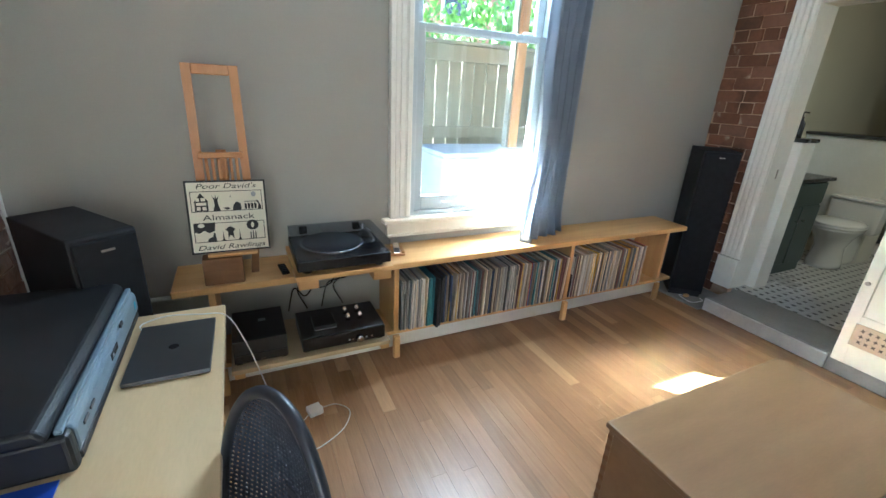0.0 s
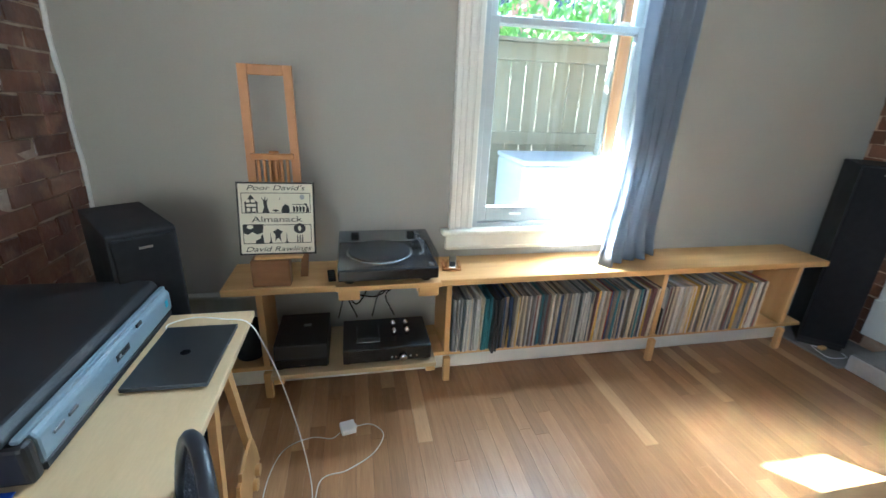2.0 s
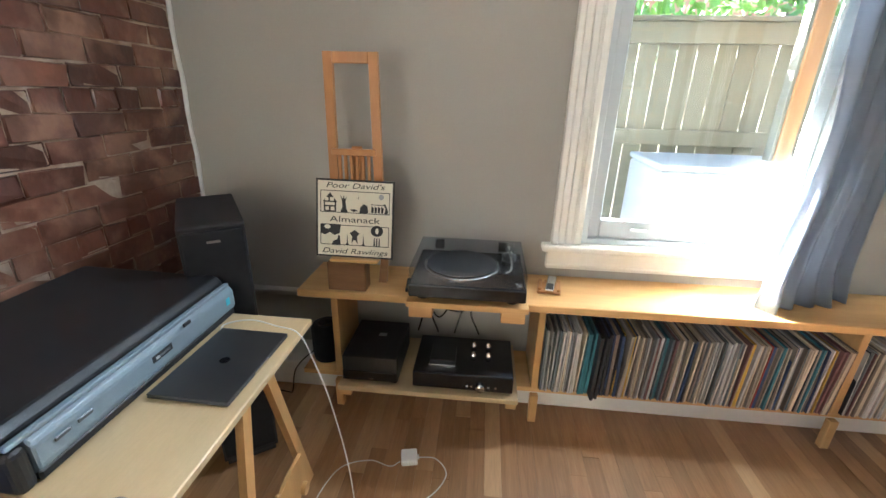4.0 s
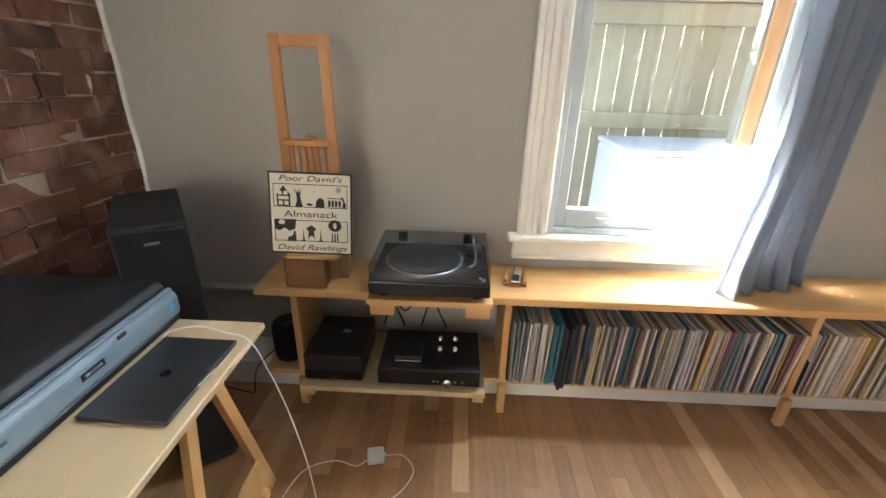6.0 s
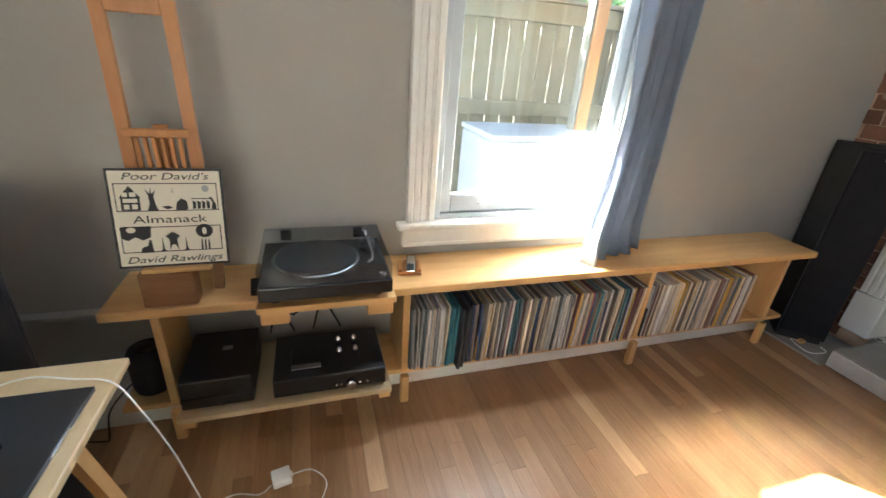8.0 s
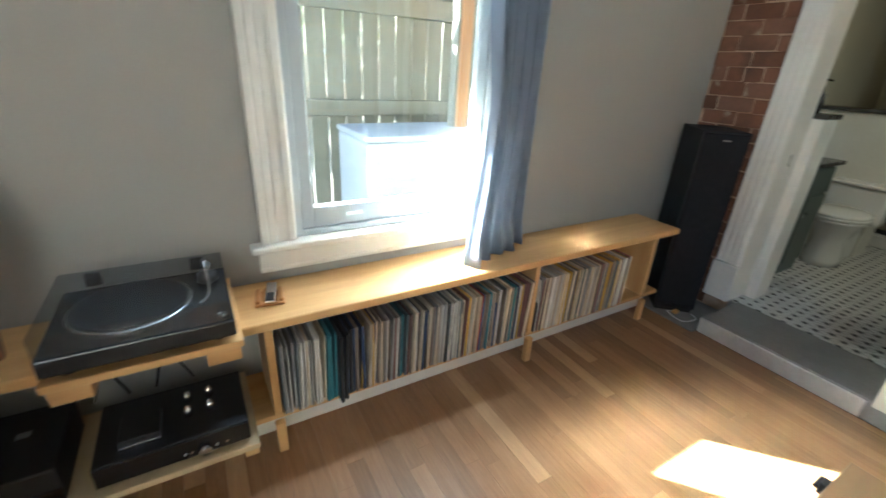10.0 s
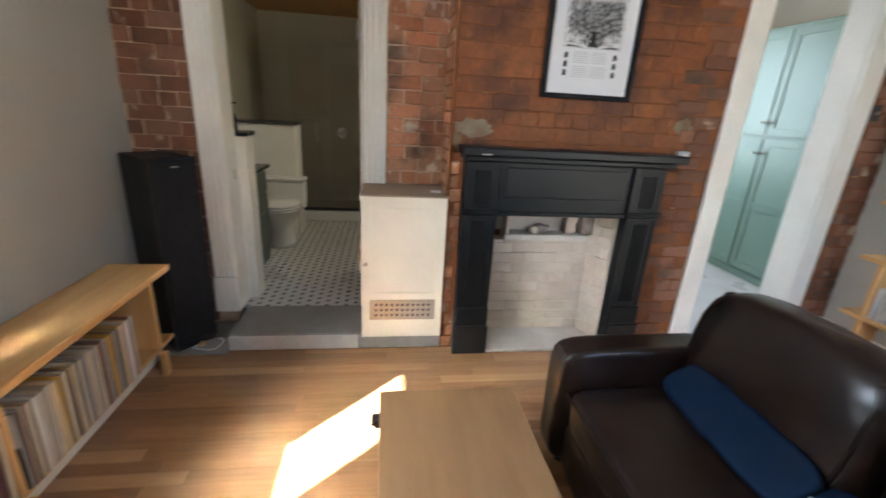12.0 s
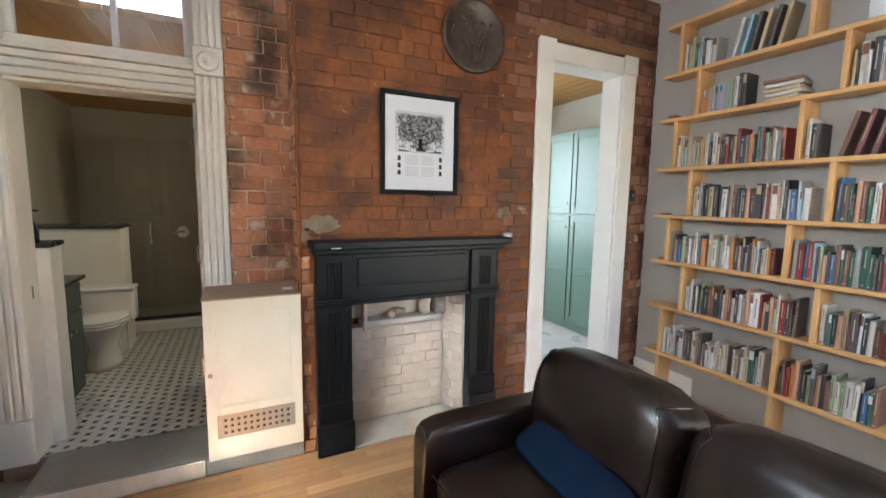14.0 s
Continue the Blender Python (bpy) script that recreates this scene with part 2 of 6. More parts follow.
PAPER = mat("cream_card", [(0.74, 0.69, 0.54), (0.68, 0.63, 0.5)], 0.6, 3, var=0.03, bump=0.02)
WPAPER = mat("white_paper", (0.66, 0.66, 0.67), 0.7, 3, var=0.02, bump=0.02)
INK = mat("black_ink", (0.02, 0.018, 0.016), 0.6, 8, bump=0.0)
PALEINK = mat("pale_grey_ink", (0.47, 0.47, 0.48), 0.7, 8, bump=0.0)
GREYINK = mat("grey_ink", (0.36, 0.36, 0.36), 0.7, 8, bump=0.0)
BRONZE = mat("dark_bronze_relief", [(0.06, 0.045, 0.035), (0.1, 0.075, 0.055)], 0.35, 20, var=0.2, bump=0.3, metal=0.35)
FENCE = mat("cream_fence_paint", [(0.27, 0.26, 0.2), (0.235, 0.225, 0.175)], 0.6, 4, (4, 4, 0.6), 0.06, 0.05, rnd=0.05)
POSTW = mat("cedar_post", [(0.45, 0.22, 0.09), (0.58, 0.32, 0.14)], 0.6, 4, (5, 5, 0.5), 0.1, 0.06)
ACGREY = mat("grey_enamel", [(0.42, 0.45, 0.47), (0.38, 0.41, 0.43)], 0.45, 5, var=0.05, bump=0.03)
EARTH = mat("garden_paving", [(0.13, 0.125, 0.11), (0.17, 0.16, 0.14)], 0.85, 4, var=0.15, bump=0.3)
LEAF = mat("bright_leaves", [(0.07, 0.17, 0.025), (0.14, 0.28, 0.05)], 0.55, 3, var=0.2, bump=0.0)
BARK = mat("bark", [(0.1, 0.07, 0.05), (0.16, 0.12, 0.09)], 0.9, 8, bump=0.5)
HOUSEBR = mat("far_brick", [(0.3, 0.13, 0.09), (0.36, 0.18, 0.12)], 0.8, 30, var=0.15)
# dark tone for the added outer skin, keeps bounced sun off the fence
OUTER = mat("dark_bounce_cut", [(0.1, 0.1, 0.095), (0.13, 0.13, 0.125)], 0.8, 6, var=0.1, bump=0.3)
MESHF = mat("black_chair_mesh", (0.026, 0.03, 0.045), 0.9, 40, var=0.2, bump=0.2, fine=600)
FRAMEC = mat("dark_chair_frame", (0.022, 0.024, 0.03), 0.4, 6, bump=0.03)
MORTAR_R = mat("pale_crumbly_mortar", [(0.4, 0.22, 0.13), (0.66, 0.5, 0.36)], 0.9, 7, var=0.2, bump=0.6, fine=60)
GLASS = glass("window_glass")
SMOKE = bpy.data.materials.new("smoked_acrylic")
SMOKE.use_nodes = True
sn = SMOKE.node_tree
sn.nodes.remove(sn.nodes["Principled BSDF"])
clear, shine, both = sn.nodes.new("ShaderNodeBsdfTransparent"), sn.nodes.new("ShaderNodeBsdfGlossy"), sn.nodes.new("ShaderNodeMixShader")
clear.inputs["Color"].default_value = (0.88, 0.9, 0.92, 1)
shine.inputs["Roughness"].default_value = 0.12
both.inputs[0].default_value = 0.05
sn.links.new(clear.outputs[0], both.inputs[1])
sn.links.new(shine.outputs[0], both.inputs[2])
sn.links.new(both.outputs[0], sn.nodes["Material Output"].inputs["Surface"])
TEAL = mat("cyan_sticker", (0.05, 0.45, 0.6), 0.4)
PAPERBLUE = mat("blue_paper", (0.01, 0.05, 0.35), 0.6)
PAGES = mat("book_pages", (0.62, 0.56, 0.44), 0.8, 20, (1, 1, 40), 0.1)


# ---- helpers for meshes ----
def bx(x0, x1, y0, y1, z0, z1, bev=0.002, bm=None, seg=1, m=None):
    bm = bm or bmesh.new()
    c = Matrix.Translation(((x0 + x1) / 2, (y0 + y1) / 2, (z0 + z1) / 2)) @ Matrix.Diagonal((abs(x1 - x0), abs(y1 - y0), abs(z1 - z0), 1))
    vs = bmesh.ops.create_cube(bm, size=1, matrix=(m @ c) if m else c)["verts"]
    if bev:
        es = list({e for v in vs for e in v.link_edges})
        bmesh.ops.bevel(bm, geom=es, offset=bev, segments=seg, affect="EDGES", profile=0.5)
    return bm


def cyl(r1, r2, a, b, seg=20, bm=None):
    """A closed cone or cylinder from point a to point b."""
    bm = bm or bmesh.new()
    a, b = Vector(a), Vector(b)
    q = (b - a).to_track_quat("Z", "Y").to_matrix().to_4x4()
    bmesh.ops.create_cone(bm, cap_ends=True, segments=seg, radius1=r1, radius2=r2, depth=(b - a).length, matrix=Matrix.Translation((a + b) / 2) @ q)
    return bm


def prism(pts, depth, m, bm=None):
    """A flat outline (x, z) given depth along y, posed by m."""
    bm = bm or bmesh.new()
    lo = [bm.verts.new(m @ Vector((x, 0, z))) for x, z in pts]
    hi = [bm.verts.new(m @ Vector((x, depth, z))) for x, z in pts]
    n = len(pts)
    bm.faces.new(lo), bm.faces.new(hi[::-1])
    for k in range(n):
        bm.faces.new((lo[k], hi[k], hi[(k + 1) % n], lo[(k + 1) % n]))
    bmesh.ops.recalc_face_normals(bm, faces=bm.faces)
    return bm


def lathe(profile, centre=(0, 0, 0), seg=28, sx=1.0, sy=1.0, bm=None):
    bm = bm or bmesh.new()
    rings = []
    for r, z in profile:
        rings.append([bm.verts.new((centre[0] + sx * r * math.cos(2 * math.pi * k / seg), centre[1] + sy * r * math.sin(2 * math.pi * k / seg), centre[2] + z)) for k in range(seg)])
    for p, q in zip(rings, rings[1:]):
        for k in range(seg):
            bm.faces.new((p[k], p[(k + 1) % seg], q[(k + 1) % seg], q[k]))
    bm.faces.new(rings[0][::-1]), bm.faces.new(rings[-1])
    bmesh.ops.recalc_face_normals(bm, faces=bm.faces)
    return bm


def soft(x0, x1, y0, y1, z0, z1, power=7, cuts=9, rough=0.006, bm=None, m=None, sag=0.0):
    """A padded block with round edges and slight wrinkles."""
    own = bmesh.new()
    bmesh.ops.create_cube(own, size=2)
    bmesh.ops.subdivide_edges(own, edges=own.edges, cuts=cuts, use_grid_fill=True)
    h = Vector(((x1 - x0) / 2, (y1 - y0) / 2, (z1 - z0) / 2))
    c = Vector(((x0 + x1) / 2, (y0 + y1) / 2, (z0 + z1) / 2))
    for v in own.verts:
        p = v.co
        k = max(abs(p.x), abs(p.y), abs(p.z)) / (abs(p.x) ** power + abs(p.y) ** power + abs(p.z) ** power) ** (1 / power)
        w = Vector((p.x * k * h.x, p.y * k * h.y, p.z * k * h.z))
        w *= 1 + sag * (1 - p.x * p.x) * (1 - p.y * p.y)
        n = noise.noise((w + c) * 9) * rough + noise.noise((w + c) * 28) * rough * 0.4
        v.co = c + w + w.normalized() * n
        if m:
            v.co = m @ v.co
    if bm is None:
        return own
    me = bpy.data.meshes.new("tmp")
    own.to_mesh(me)
    bm.from_mesh(me)
    bpy.data.meshes.remove(me)
    return bm


def smooth_line(pts, per=8):
    out, P = [], [Vector(p) for p in pts]
    P = [P[0] * 2 - P[1]] + P + [P[-1] * 2 - P[-2]]
    for a, b, c, d in zip(P, P[1:], P[2:], P[3:]):
        for k in range(per):
            t = k / per
            out.append(0.5 * (2 * b + (c - a) * t + (2 * a - 5 * b + 4 * c - d) * t * t + (3 * b - a - 3 * c + d) * t ** 3))
    return out + [P[-2]]


def tube(pts, r, seg=8, bm=None, per=8):
    bm = bm or bmesh.new()
    line = smooth_line(pts, per)
    rings = []
    for k, p in enumerate(line):
        d = (line[min(k + 1, len(line) - 1)] - line[max(k - 1, 0)]).normalized()
        u = d.cross(Vector((0.13, 0.21, 1))).normalized()
        w = d.cross(u)
        rings.append([bm.verts.new(p + r * (u * math.cos(2 * math.pi * j / seg) + w * math.sin(2 * math.pi * j / seg))) for j in range(seg)])
    for p, q in zip(rings, rings[1:]):
        for j in range(seg):
            bm.faces.new((p[j], p[(j + 1) % seg], q[(j + 1) % seg], q[j]))
    bm.faces.new(rings[0]), bm.faces.new(rings[-1])
    bmesh.ops.recalc_face_normals(bm, faces=bm.faces)
    return bm


def mesh_of(name, bm, mats, smooth=False):
    me = bpy.data.meshes.new(name)
    bm.to_mesh(me)
    bm.free()
    for k in mats if isinstance(mats, (list, tuple)) else [mats]:
        me.materials.append(k)
    if smooth:
        for p in me.polygons:
            p.use_smooth = True
    return me


def part(name, bm, material, parent, label="", smooth=False):
    ob = new(name, mesh_of(name, bm, material, smooth))
    ob.parent = parent
    return tagged(ob, label)


def thing(name, m, label, category, group="", kind=""):
    ob = new(name)
    ob.empty_display_size = 0.1
    ob.matrix_world = m
    return tagged(ob, label, category, group, kind)


def solid(name, bm, material, label, category, kind="", smooth=False, group="", m=None):
    ob = new(name, mesh_of(name, bm, material, smooth))
    if m:
        ob.matrix_world = m
    return tagged(ob, label, category, group, kind)


def lettering(text, size, material, parent, m, shear=0.0, width=None, name="lettering"):
    cu = bpy.data.curves.new("text", "FONT")
    cu.body, cu.size, cu.extrude, cu.align_x, cu.shear = text, size, 0.0006, "CENTER", shear
    tmp = bpy.data.objects.new("text", cu)
    scene.collection.objects.link(tmp)
    bpy.context.view_layer.update()
    me = bpy.data.meshes.new_from_object(tmp.evaluated_get(bpy.context.evaluated_depsgraph_get()))
    bpy.data.objects.remove(tmp)
    if width:
        w = max(v.co.x for v in me.vertices) - min(v.co.x for v in me.vertices)
        for v in me.vertices:
            v.co.x *= width / w
    me.materials.clear()
    me.materials.append(material)
    ob = new(name, me)
    ob.parent = parent
    ob.matrix_local = m
    return ob


# ---- the shell of the room ----
W, E, EB, NN, S, H = -0.52, 3.92, 3.56, 2.92, -1.91, 3.25
floor = solid("floor", bx(W - 0.2, E, S - 0.2, NN, -0.12, -0.004, 0), SEAM, "oiled oak strip floor in mixed brown tones", "floor", "structure")
solid("ceiling", bx(W - 0.2, E + 0.2, S - 0.2, NN + 0.25, H, H + 0.15, 0), CEIL, "plain white plaster ceiling of the room", "ceiling", "structure")
# north wall with its window opening
WX0, WX1, WZ0, WZ1 = 1.30, 2.21, 0.77, 2.75
bm = bx(W - 0.2, WX0, NN, NN + 0.12, -0.1, H, 0)
bx(WX1, E + 0.2, NN, NN + 0.12, -0.1, H, 0, bm)
bx(WX0, WX1, NN, NN + 0.12, -0.1, WZ0, 0, bm)
bx(WX0, WX1, NN, NN + 0.12, WZ1, H, 0, bm)
wall_n = solid("wall_north", bm, GREY, "warm grey painted plaster wall with the window", "wall", "structure")
# unseen outer skin, added dark so less sunlight bounces onto the fence
bm = bx(W - 0.2, WX0, NN + 0.1215, NN + 0.15, -0.1, H, 0)
bx(WX1, E + 0.2, NN + 0.1215, NN + 0.15, -0.1, H, 0, bm)
bx(WX0, WX1, NN + 0.1215, NN + 0.15, -0.1, WZ0 - 0.04, 0, bm)
bx(WX0, WX1, NN + 0.1215, NN + 0.15, WZ1, H, 0, bm)
part("outer_brickwork", bm, OUTER, wall_n, "unseen dark grey outer skin that cuts light bounced onto the fence")
solid("wall_south", bx(W - 0.2, E, S - 0.2, S, -0.1, H, 0), GREY, "pale grey painted wall behind the bookcase", "wall", "structure")
# unseen opening from y -1.5 to -0.4, added for the fill lamp
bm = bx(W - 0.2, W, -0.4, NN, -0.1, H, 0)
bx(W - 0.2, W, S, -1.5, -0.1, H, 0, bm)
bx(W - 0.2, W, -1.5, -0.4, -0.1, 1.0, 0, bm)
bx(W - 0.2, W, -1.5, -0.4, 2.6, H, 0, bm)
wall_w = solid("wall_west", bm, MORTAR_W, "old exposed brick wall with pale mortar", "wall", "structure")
# baseboard along the north wall and a thin ledge over it
solid("baseboard", bx(W + 0.002, 3.5, 2.72, NN - 0.002, 0.0, 0.14, 0.006), WHITE, "deep white painted baseboard under the record shelf", "baseboard", "structure")
solid("baseboard", bx(3.0, EB - 0.002, S + 0.002, S + 0.02, 0.0, 0.19, 0.004), WHITE, "white painted baseboard below the bookcase", "baseboard", "structure")
solid("trim", bx(W + 0.002, 0.1, 2.87, NN - 0.002, 0.43, 0.45, 0.003), GREY, "thin grey ledge on the wall beside the shelf", "trim", "structure")
# east side: chimney breast, recess with the bathroom door, doorway to the hall
D1A, D1B, D1Z = 1.545, 2.385, 2.15
D2A, D2B, D2Z = -1.515, -0.795, 2.62
FBZ = 0.95
bm = bx(E, E + 0.2, D1B + 0.02, NN, -0.1, H, 0)
bx(E, E + 0.2, 1.02, D1A - 0.02, -0.1, H, 0, bm)
bx(E, E + 0.2, D1A - 0.02, D1B + 0.02, 2.8, H, 0, bm)
wall_e = solid("wall_east", bm, MORTAR_R, "weathered exposed brick wall round the bathroom door", "wall", "structure")
bm = bx(EB, E + 0.2, 0.78, 1.02, -0.1, H, 0)
bx(EB, E + 0.2, D2B + 0.02, -0.14, -0.1, H, 0, bm)
bx(EB, E + 0.2, -0.14, 0.78, FBZ, H, 0, bm)
bx(3.86, E + 0.2, -0.14, 0.78, -0.1, FBZ, 0, bm)
bx(EB, 3.74, S - 1.2, D2A - 0.02, -0.1, H, 0, bm)
bx(EB, 3.74, D2A - 0.02, D2B + 0.02, D2Z + 0.02, H, 0, bm)
breast = solid("wall_chimney", bm, MORTAR_E, "red brick chimney breast above the black mantel", "wall", "structure")
# hearth kerb in front of the bathroom door
hearth = solid("threshold", bx(3.56, E + 0.05, 1.022, 2.355, -0.05, 0.105, 0.006), STONE, "grey slate step before the bathroom door", "step", "structure")
bm = bx(3.545, 3.558, 1.56, 2.355, 0.0, 0.098, 0.004)
part("riser", bm, STONEW, hearth, "white painted riser board")
solid("hearth_floor", bx(3.5, E, 2.357, NN, -0.05, 0.012, 0.003), STONE, "grey stone floor slab in the corner", "floor", "structure")


bead = bmesh.new()
tube([(EB - 0.004 + 0.002 * math.sin(k * 2.3), 1.026 + 0.002 * math.sin(k * 1.7), 0.02 + k * 0.2) for k in range(17)], 0.011, 8, bead, 3)
solid("trim", bead, MORTAR_E, "thin painted corner bead on the chimney edge", "trim", "structure", True)
caulk = bmesh.new()
tube([(W + 0.012 + 0.004 * math.sin(k * 1.9), NN - 0.006, 0.02 + k * 0.1) for k in range(33)], 0.01, 6, caulk, 3)
solid("trim", caulk, CEIL, "ragged white filler line where brick meets plaster", "trim", "structure", True)


# ---- bathroom door frame with transom ----
door1 = thing("door_1", pose(0, 0, 0), "tall white fluted door surround with glazed transom", "door frame", kind="structure")


def casing(y0, y1, z0, z1, x, name, parent):
    """Upright fluted casing board on a wall facing west."""
    bm = bx(x - 0.022, x - 0.002, y0, y1, z0, z1, 0.003)
    n = 4
    w = (y1 - y0) / n
    for k in range(n):
        bx(x - 0.034, x - 0.0225, y0 + w * k + 0.004, y0 + w * (k + 1) - 0.004, z0, z1, 0.005, bm)
    return part(name, bm, WHITE, parent)


casing(D1B, D1B + 0.15, 0.36, 2.28, E, "casing", door1)
casing(D1A - 0.15, D1A, 0.36, 2.28, E, "casing", door1)
for y in (D1B, D1A - 0.15):
    part("plinth_block", bx(E - 0.045, E - 0.002, y - 0.004, y + 0.154, 0.107, 0.358, 0.005), WHITE, door1)
    part("corner_block", bx(E - 0.045, E - 0.002, y - 0.004, y + 0.154, 2.282, 2.44, 0.005), WHITE, door1)
    part("rosette", lathe([(0.058, 0), (0.058, 0.006), (0.045, 0.008), (0.035, 0.003), (0.022, 0.004), (0.012, 0.012), (0.002, 0.013)]), WHITE, door1, smooth=True).matrix_local = pose(E - 0.046, y + 0.075, 2.36, 0, -90, 0)
    casing(y, y + 0.15, 2.442, 2.84, E, "casing", door1)
bm = bmesh.new()
for k in range(3):
    bx(E - 0.036, E - 0.002, D1A, D1B, 2.17 + k * 0.045, 2.21 + k * 0.045, 0.006, bm)
bx(E - 0.04, E + 0.1, D1A, D1B, 2.305, 2.335, 0.004, bm)
part("head_rail", bm, WHITE, door1)
part("jamb", bx(E, E + 0.2, D1B, D1B + 0.018, 0.105, 2.8, 0.002), WHITE, door1)
part("jamb", bx(E, E + 0.2, D1A - 0.018, D1A, 0.105, 2.8, 0.002), WHITE, door1)
part("head_jamb", bx(E, E + 0.2, D1A, D1B, 2.15, 2.168, 0.002), WHITE, door1)
bm = bx(E + 0.04, E + 0.08, D1A, D1B, 2.336, 2.39, 0.003)
bx(E + 0.04, E + 0.08, D1A, D1A + 0.05, 2.39, 2.8, 0.003, bm)
bx(E + 0.04, E + 0.08, D1B - 0.05, D1B, 2.39, 2.8, 0.003, bm)
bx(E + 0.042, E + 0.078, 1.905, 1.935, 2.39, 2.8, 0.003, bm)
part("transom_frame", bm, WHITE, door1)
for a, b in ((D1A + 0.05, 1.905), (1.935, D1B - 0.05)):
    part("transom_pane", bx(E + 0.057, E + 0.062, a, b, 2.39, 2.8, 0), GLASS, door1).visible_shadow = False
# the door leaf, swung open into the bathroom, seen on edge with its hinges
leaf = part("door_leaf", bx(E + 0.06, E + 0.8, D1A - 0.016, D1A + 0.022, 0.12, 2.14, 0.003), WHITE, door1, "white painted door standing open")
for z in (0.5, 1.22, 1.94):
    part("hinge", cyl(0.008, 0.008, (E + 0.05, D1A + 0.03, z - 0.05), (E + 0.05, D1A + 0.03, z + 0.05), 10), SILVER, door1)
    part("hinge_plate", bx(E + 0.02, E + 0.05, D1A + 0.0005, D1A + 0.004, z - 0.05, z + 0.05, 0.001), SILVER, door1)

# ---- hall doorway ----
door2 = thing("door_2", pose(0, 0, 0), "tall plain white doorway to the hall", "door frame", kind="structure")
part("casing", bx(EB - 0.028, EB - 0.003, D2B, D2B + 0.145, 0.0, D2Z + 0.14, 0.005), WHITE, door2)
part("casing", bx(EB - 0.028, EB - 0.003, D2A - 0.145, D2A, 0.0, D2Z + 0.14, 0.005), WHITE, door2)
part("head_casing", bx(EB - 0.026, EB - 0.003, D2A, D2B, D2Z, D2Z + 0.13, 0.005), WHITE, door2)
for y in (D2B + 0.07, D2A - 0.07):
    part("back_band", bx(EB - 0.036, EB - 0.028, y - 0.078, y + 0.078, D2Z + 0.0, D2Z + 0.15, 0.003), WHITE, door2)
part("jamb", bx(EB, 3.76, D2B, D2B + 0.02, 0.0, D2Z, 0.002), WHITE, door2)
part("jamb", bx(EB, 3.76, D2A - 0.02, D2A, 0.0, D2Z, 0.002), WHITE, door2)
part("head_jamb", bx(EB, 3.76, D2A, D2B, D2Z, D2Z + 0.02, 0.002), WHITE, door2)

solid("lintel", bx(EB - 0.016, EB - 0.002, -1.9, -0.62, 2.775, 2.86, 0.006), BROWNW, "rough dark timber lintel over the doorway", "lintel", "structure")
# ---- hall behind the doorway ----
solid("hall_floor", bx(EB, 6.2, -2.9, 0.9, -0.1, -0.003, 0), TILEW, "pale hall floor", "floor", "structure")
HALLW = mat("hall_cream_paint", [(0.7, 0.68, 0.56), (0.66, 0.64, 0.53)], 0.7, 2, var=0.03)
# the opening in the far wall is unseen, made for the hall lamp
bm = bx(3.74, 6.2, -3.1, -2.9, -0.1, 3.4, 0)
bx(6.2, 6.4, -3.1, -1.6, -0.1, 3.4, 0, bm)
bx(6.2, 6.4, -0.4, 0.9, -0.1, 3.4, 0, bm)
bx(6.2, 6.4, -1.6, -0.4, -0.1, 1.0, 0, bm)
bx(6.2, 6.4, -1.6, -0.4, 2.6, 3.4, 0, bm)
bx(E + 0.2, 6.2, 0.7, 0.9, -0.1, 3.4, 0, bm)
solid("wall_hall", bm, HALLW, "cream painted hall walls", "wall", "structure")
bm = bmesh.new()
for k in range(24):
    bx(3.74, 6.2, -2.9 + k * 0.15, -2.9 + k * 0.15 + 0.147, 2.98, 3.03, 0.003, bm)
solid("ceiling_hall", bm, WOODCEIL, "amber tongue and groove board ceiling in the hall", "ceiling", "structure")


def cupboard():
    c = thing("tall_cupboard", pose(0, 0, 0), "tall sage green built-in cupboard with four doors", "cupboard")
    part("body", bx(4.44, 5.92, -2.86, -2.335, 0.002, 2.44, 0.004), GREEN, c)
    for x0 in (4.46, 4.94, 5.42):
        for z0, z1 in ((0.1, 1.42), (1.45, 2.4)):
            d = part("door", bx(x0 + 0.004, x0 + 0.466, -2.333, -2.318, z0, z1, 0.003), GREEN, c)
            bm = bmesh.new()
            for a, b, e, f in ((x0 + 0.004, x0 + 0.07, z0, z1), (x0 + 0.4, x0 + 0.466, z0, z1), (x0 + 0.07, x0 + 0.4, z0, z0 + 0.07), (x0 + 0.07, x0 + 0.4, z1 - 0.07, z1)):
                bx(a, b, -2.3175, -2.308, e, f, 0.002, bm)
            if z0 < 1:
                bx(x0 + 0.07, x0 + 0.4, -2.3175, -2.308, 0.72, 0.79, 0.002, bm)
            part("door_frame", bm, GREEN, d)
            kx = x0 + 0.435 if x0 != 4.94 else x0 + 0.035
            kz = z1 - 0.14 if z0 < 1 else z0 + 0.12
            part("knob", cyl(0.006, 0.014, (kx, -2.307, kz), (kx, -2.285, kz), 12), CHROME, d, "small chrome knob", True)


cupboard()

# ---- bathroom ----
BZ = 0.1
bath_floor = solid("bathroom_floor", bx(E + 0.05, 6.62, 0.95, 3.3, -0.05, BZ - 0.006, 0), GROUT, "white hexagon mosaic floor with black dots", "floor", "structure")
# the south side has an added, hidden opening for the fill lamp
bm = bx(E + 0.2, 8.0, 3.1, 3.3, -0.1, 3.3, 0)
bx(E + 0.2, 4.7, 0.95, 1.1, -0.1, 3.3, 0, bm)
bx(5.5, 8.0, 0.95, 1.1, -0.1, 3.3, 0, bm)
bx(4.7, 5.5, 0.95, 1.1, -0.1, 1.65, 0, bm)
bx(4.7, 5.5, 0.95, 1.1, 2.25, 3.3, 0, bm)
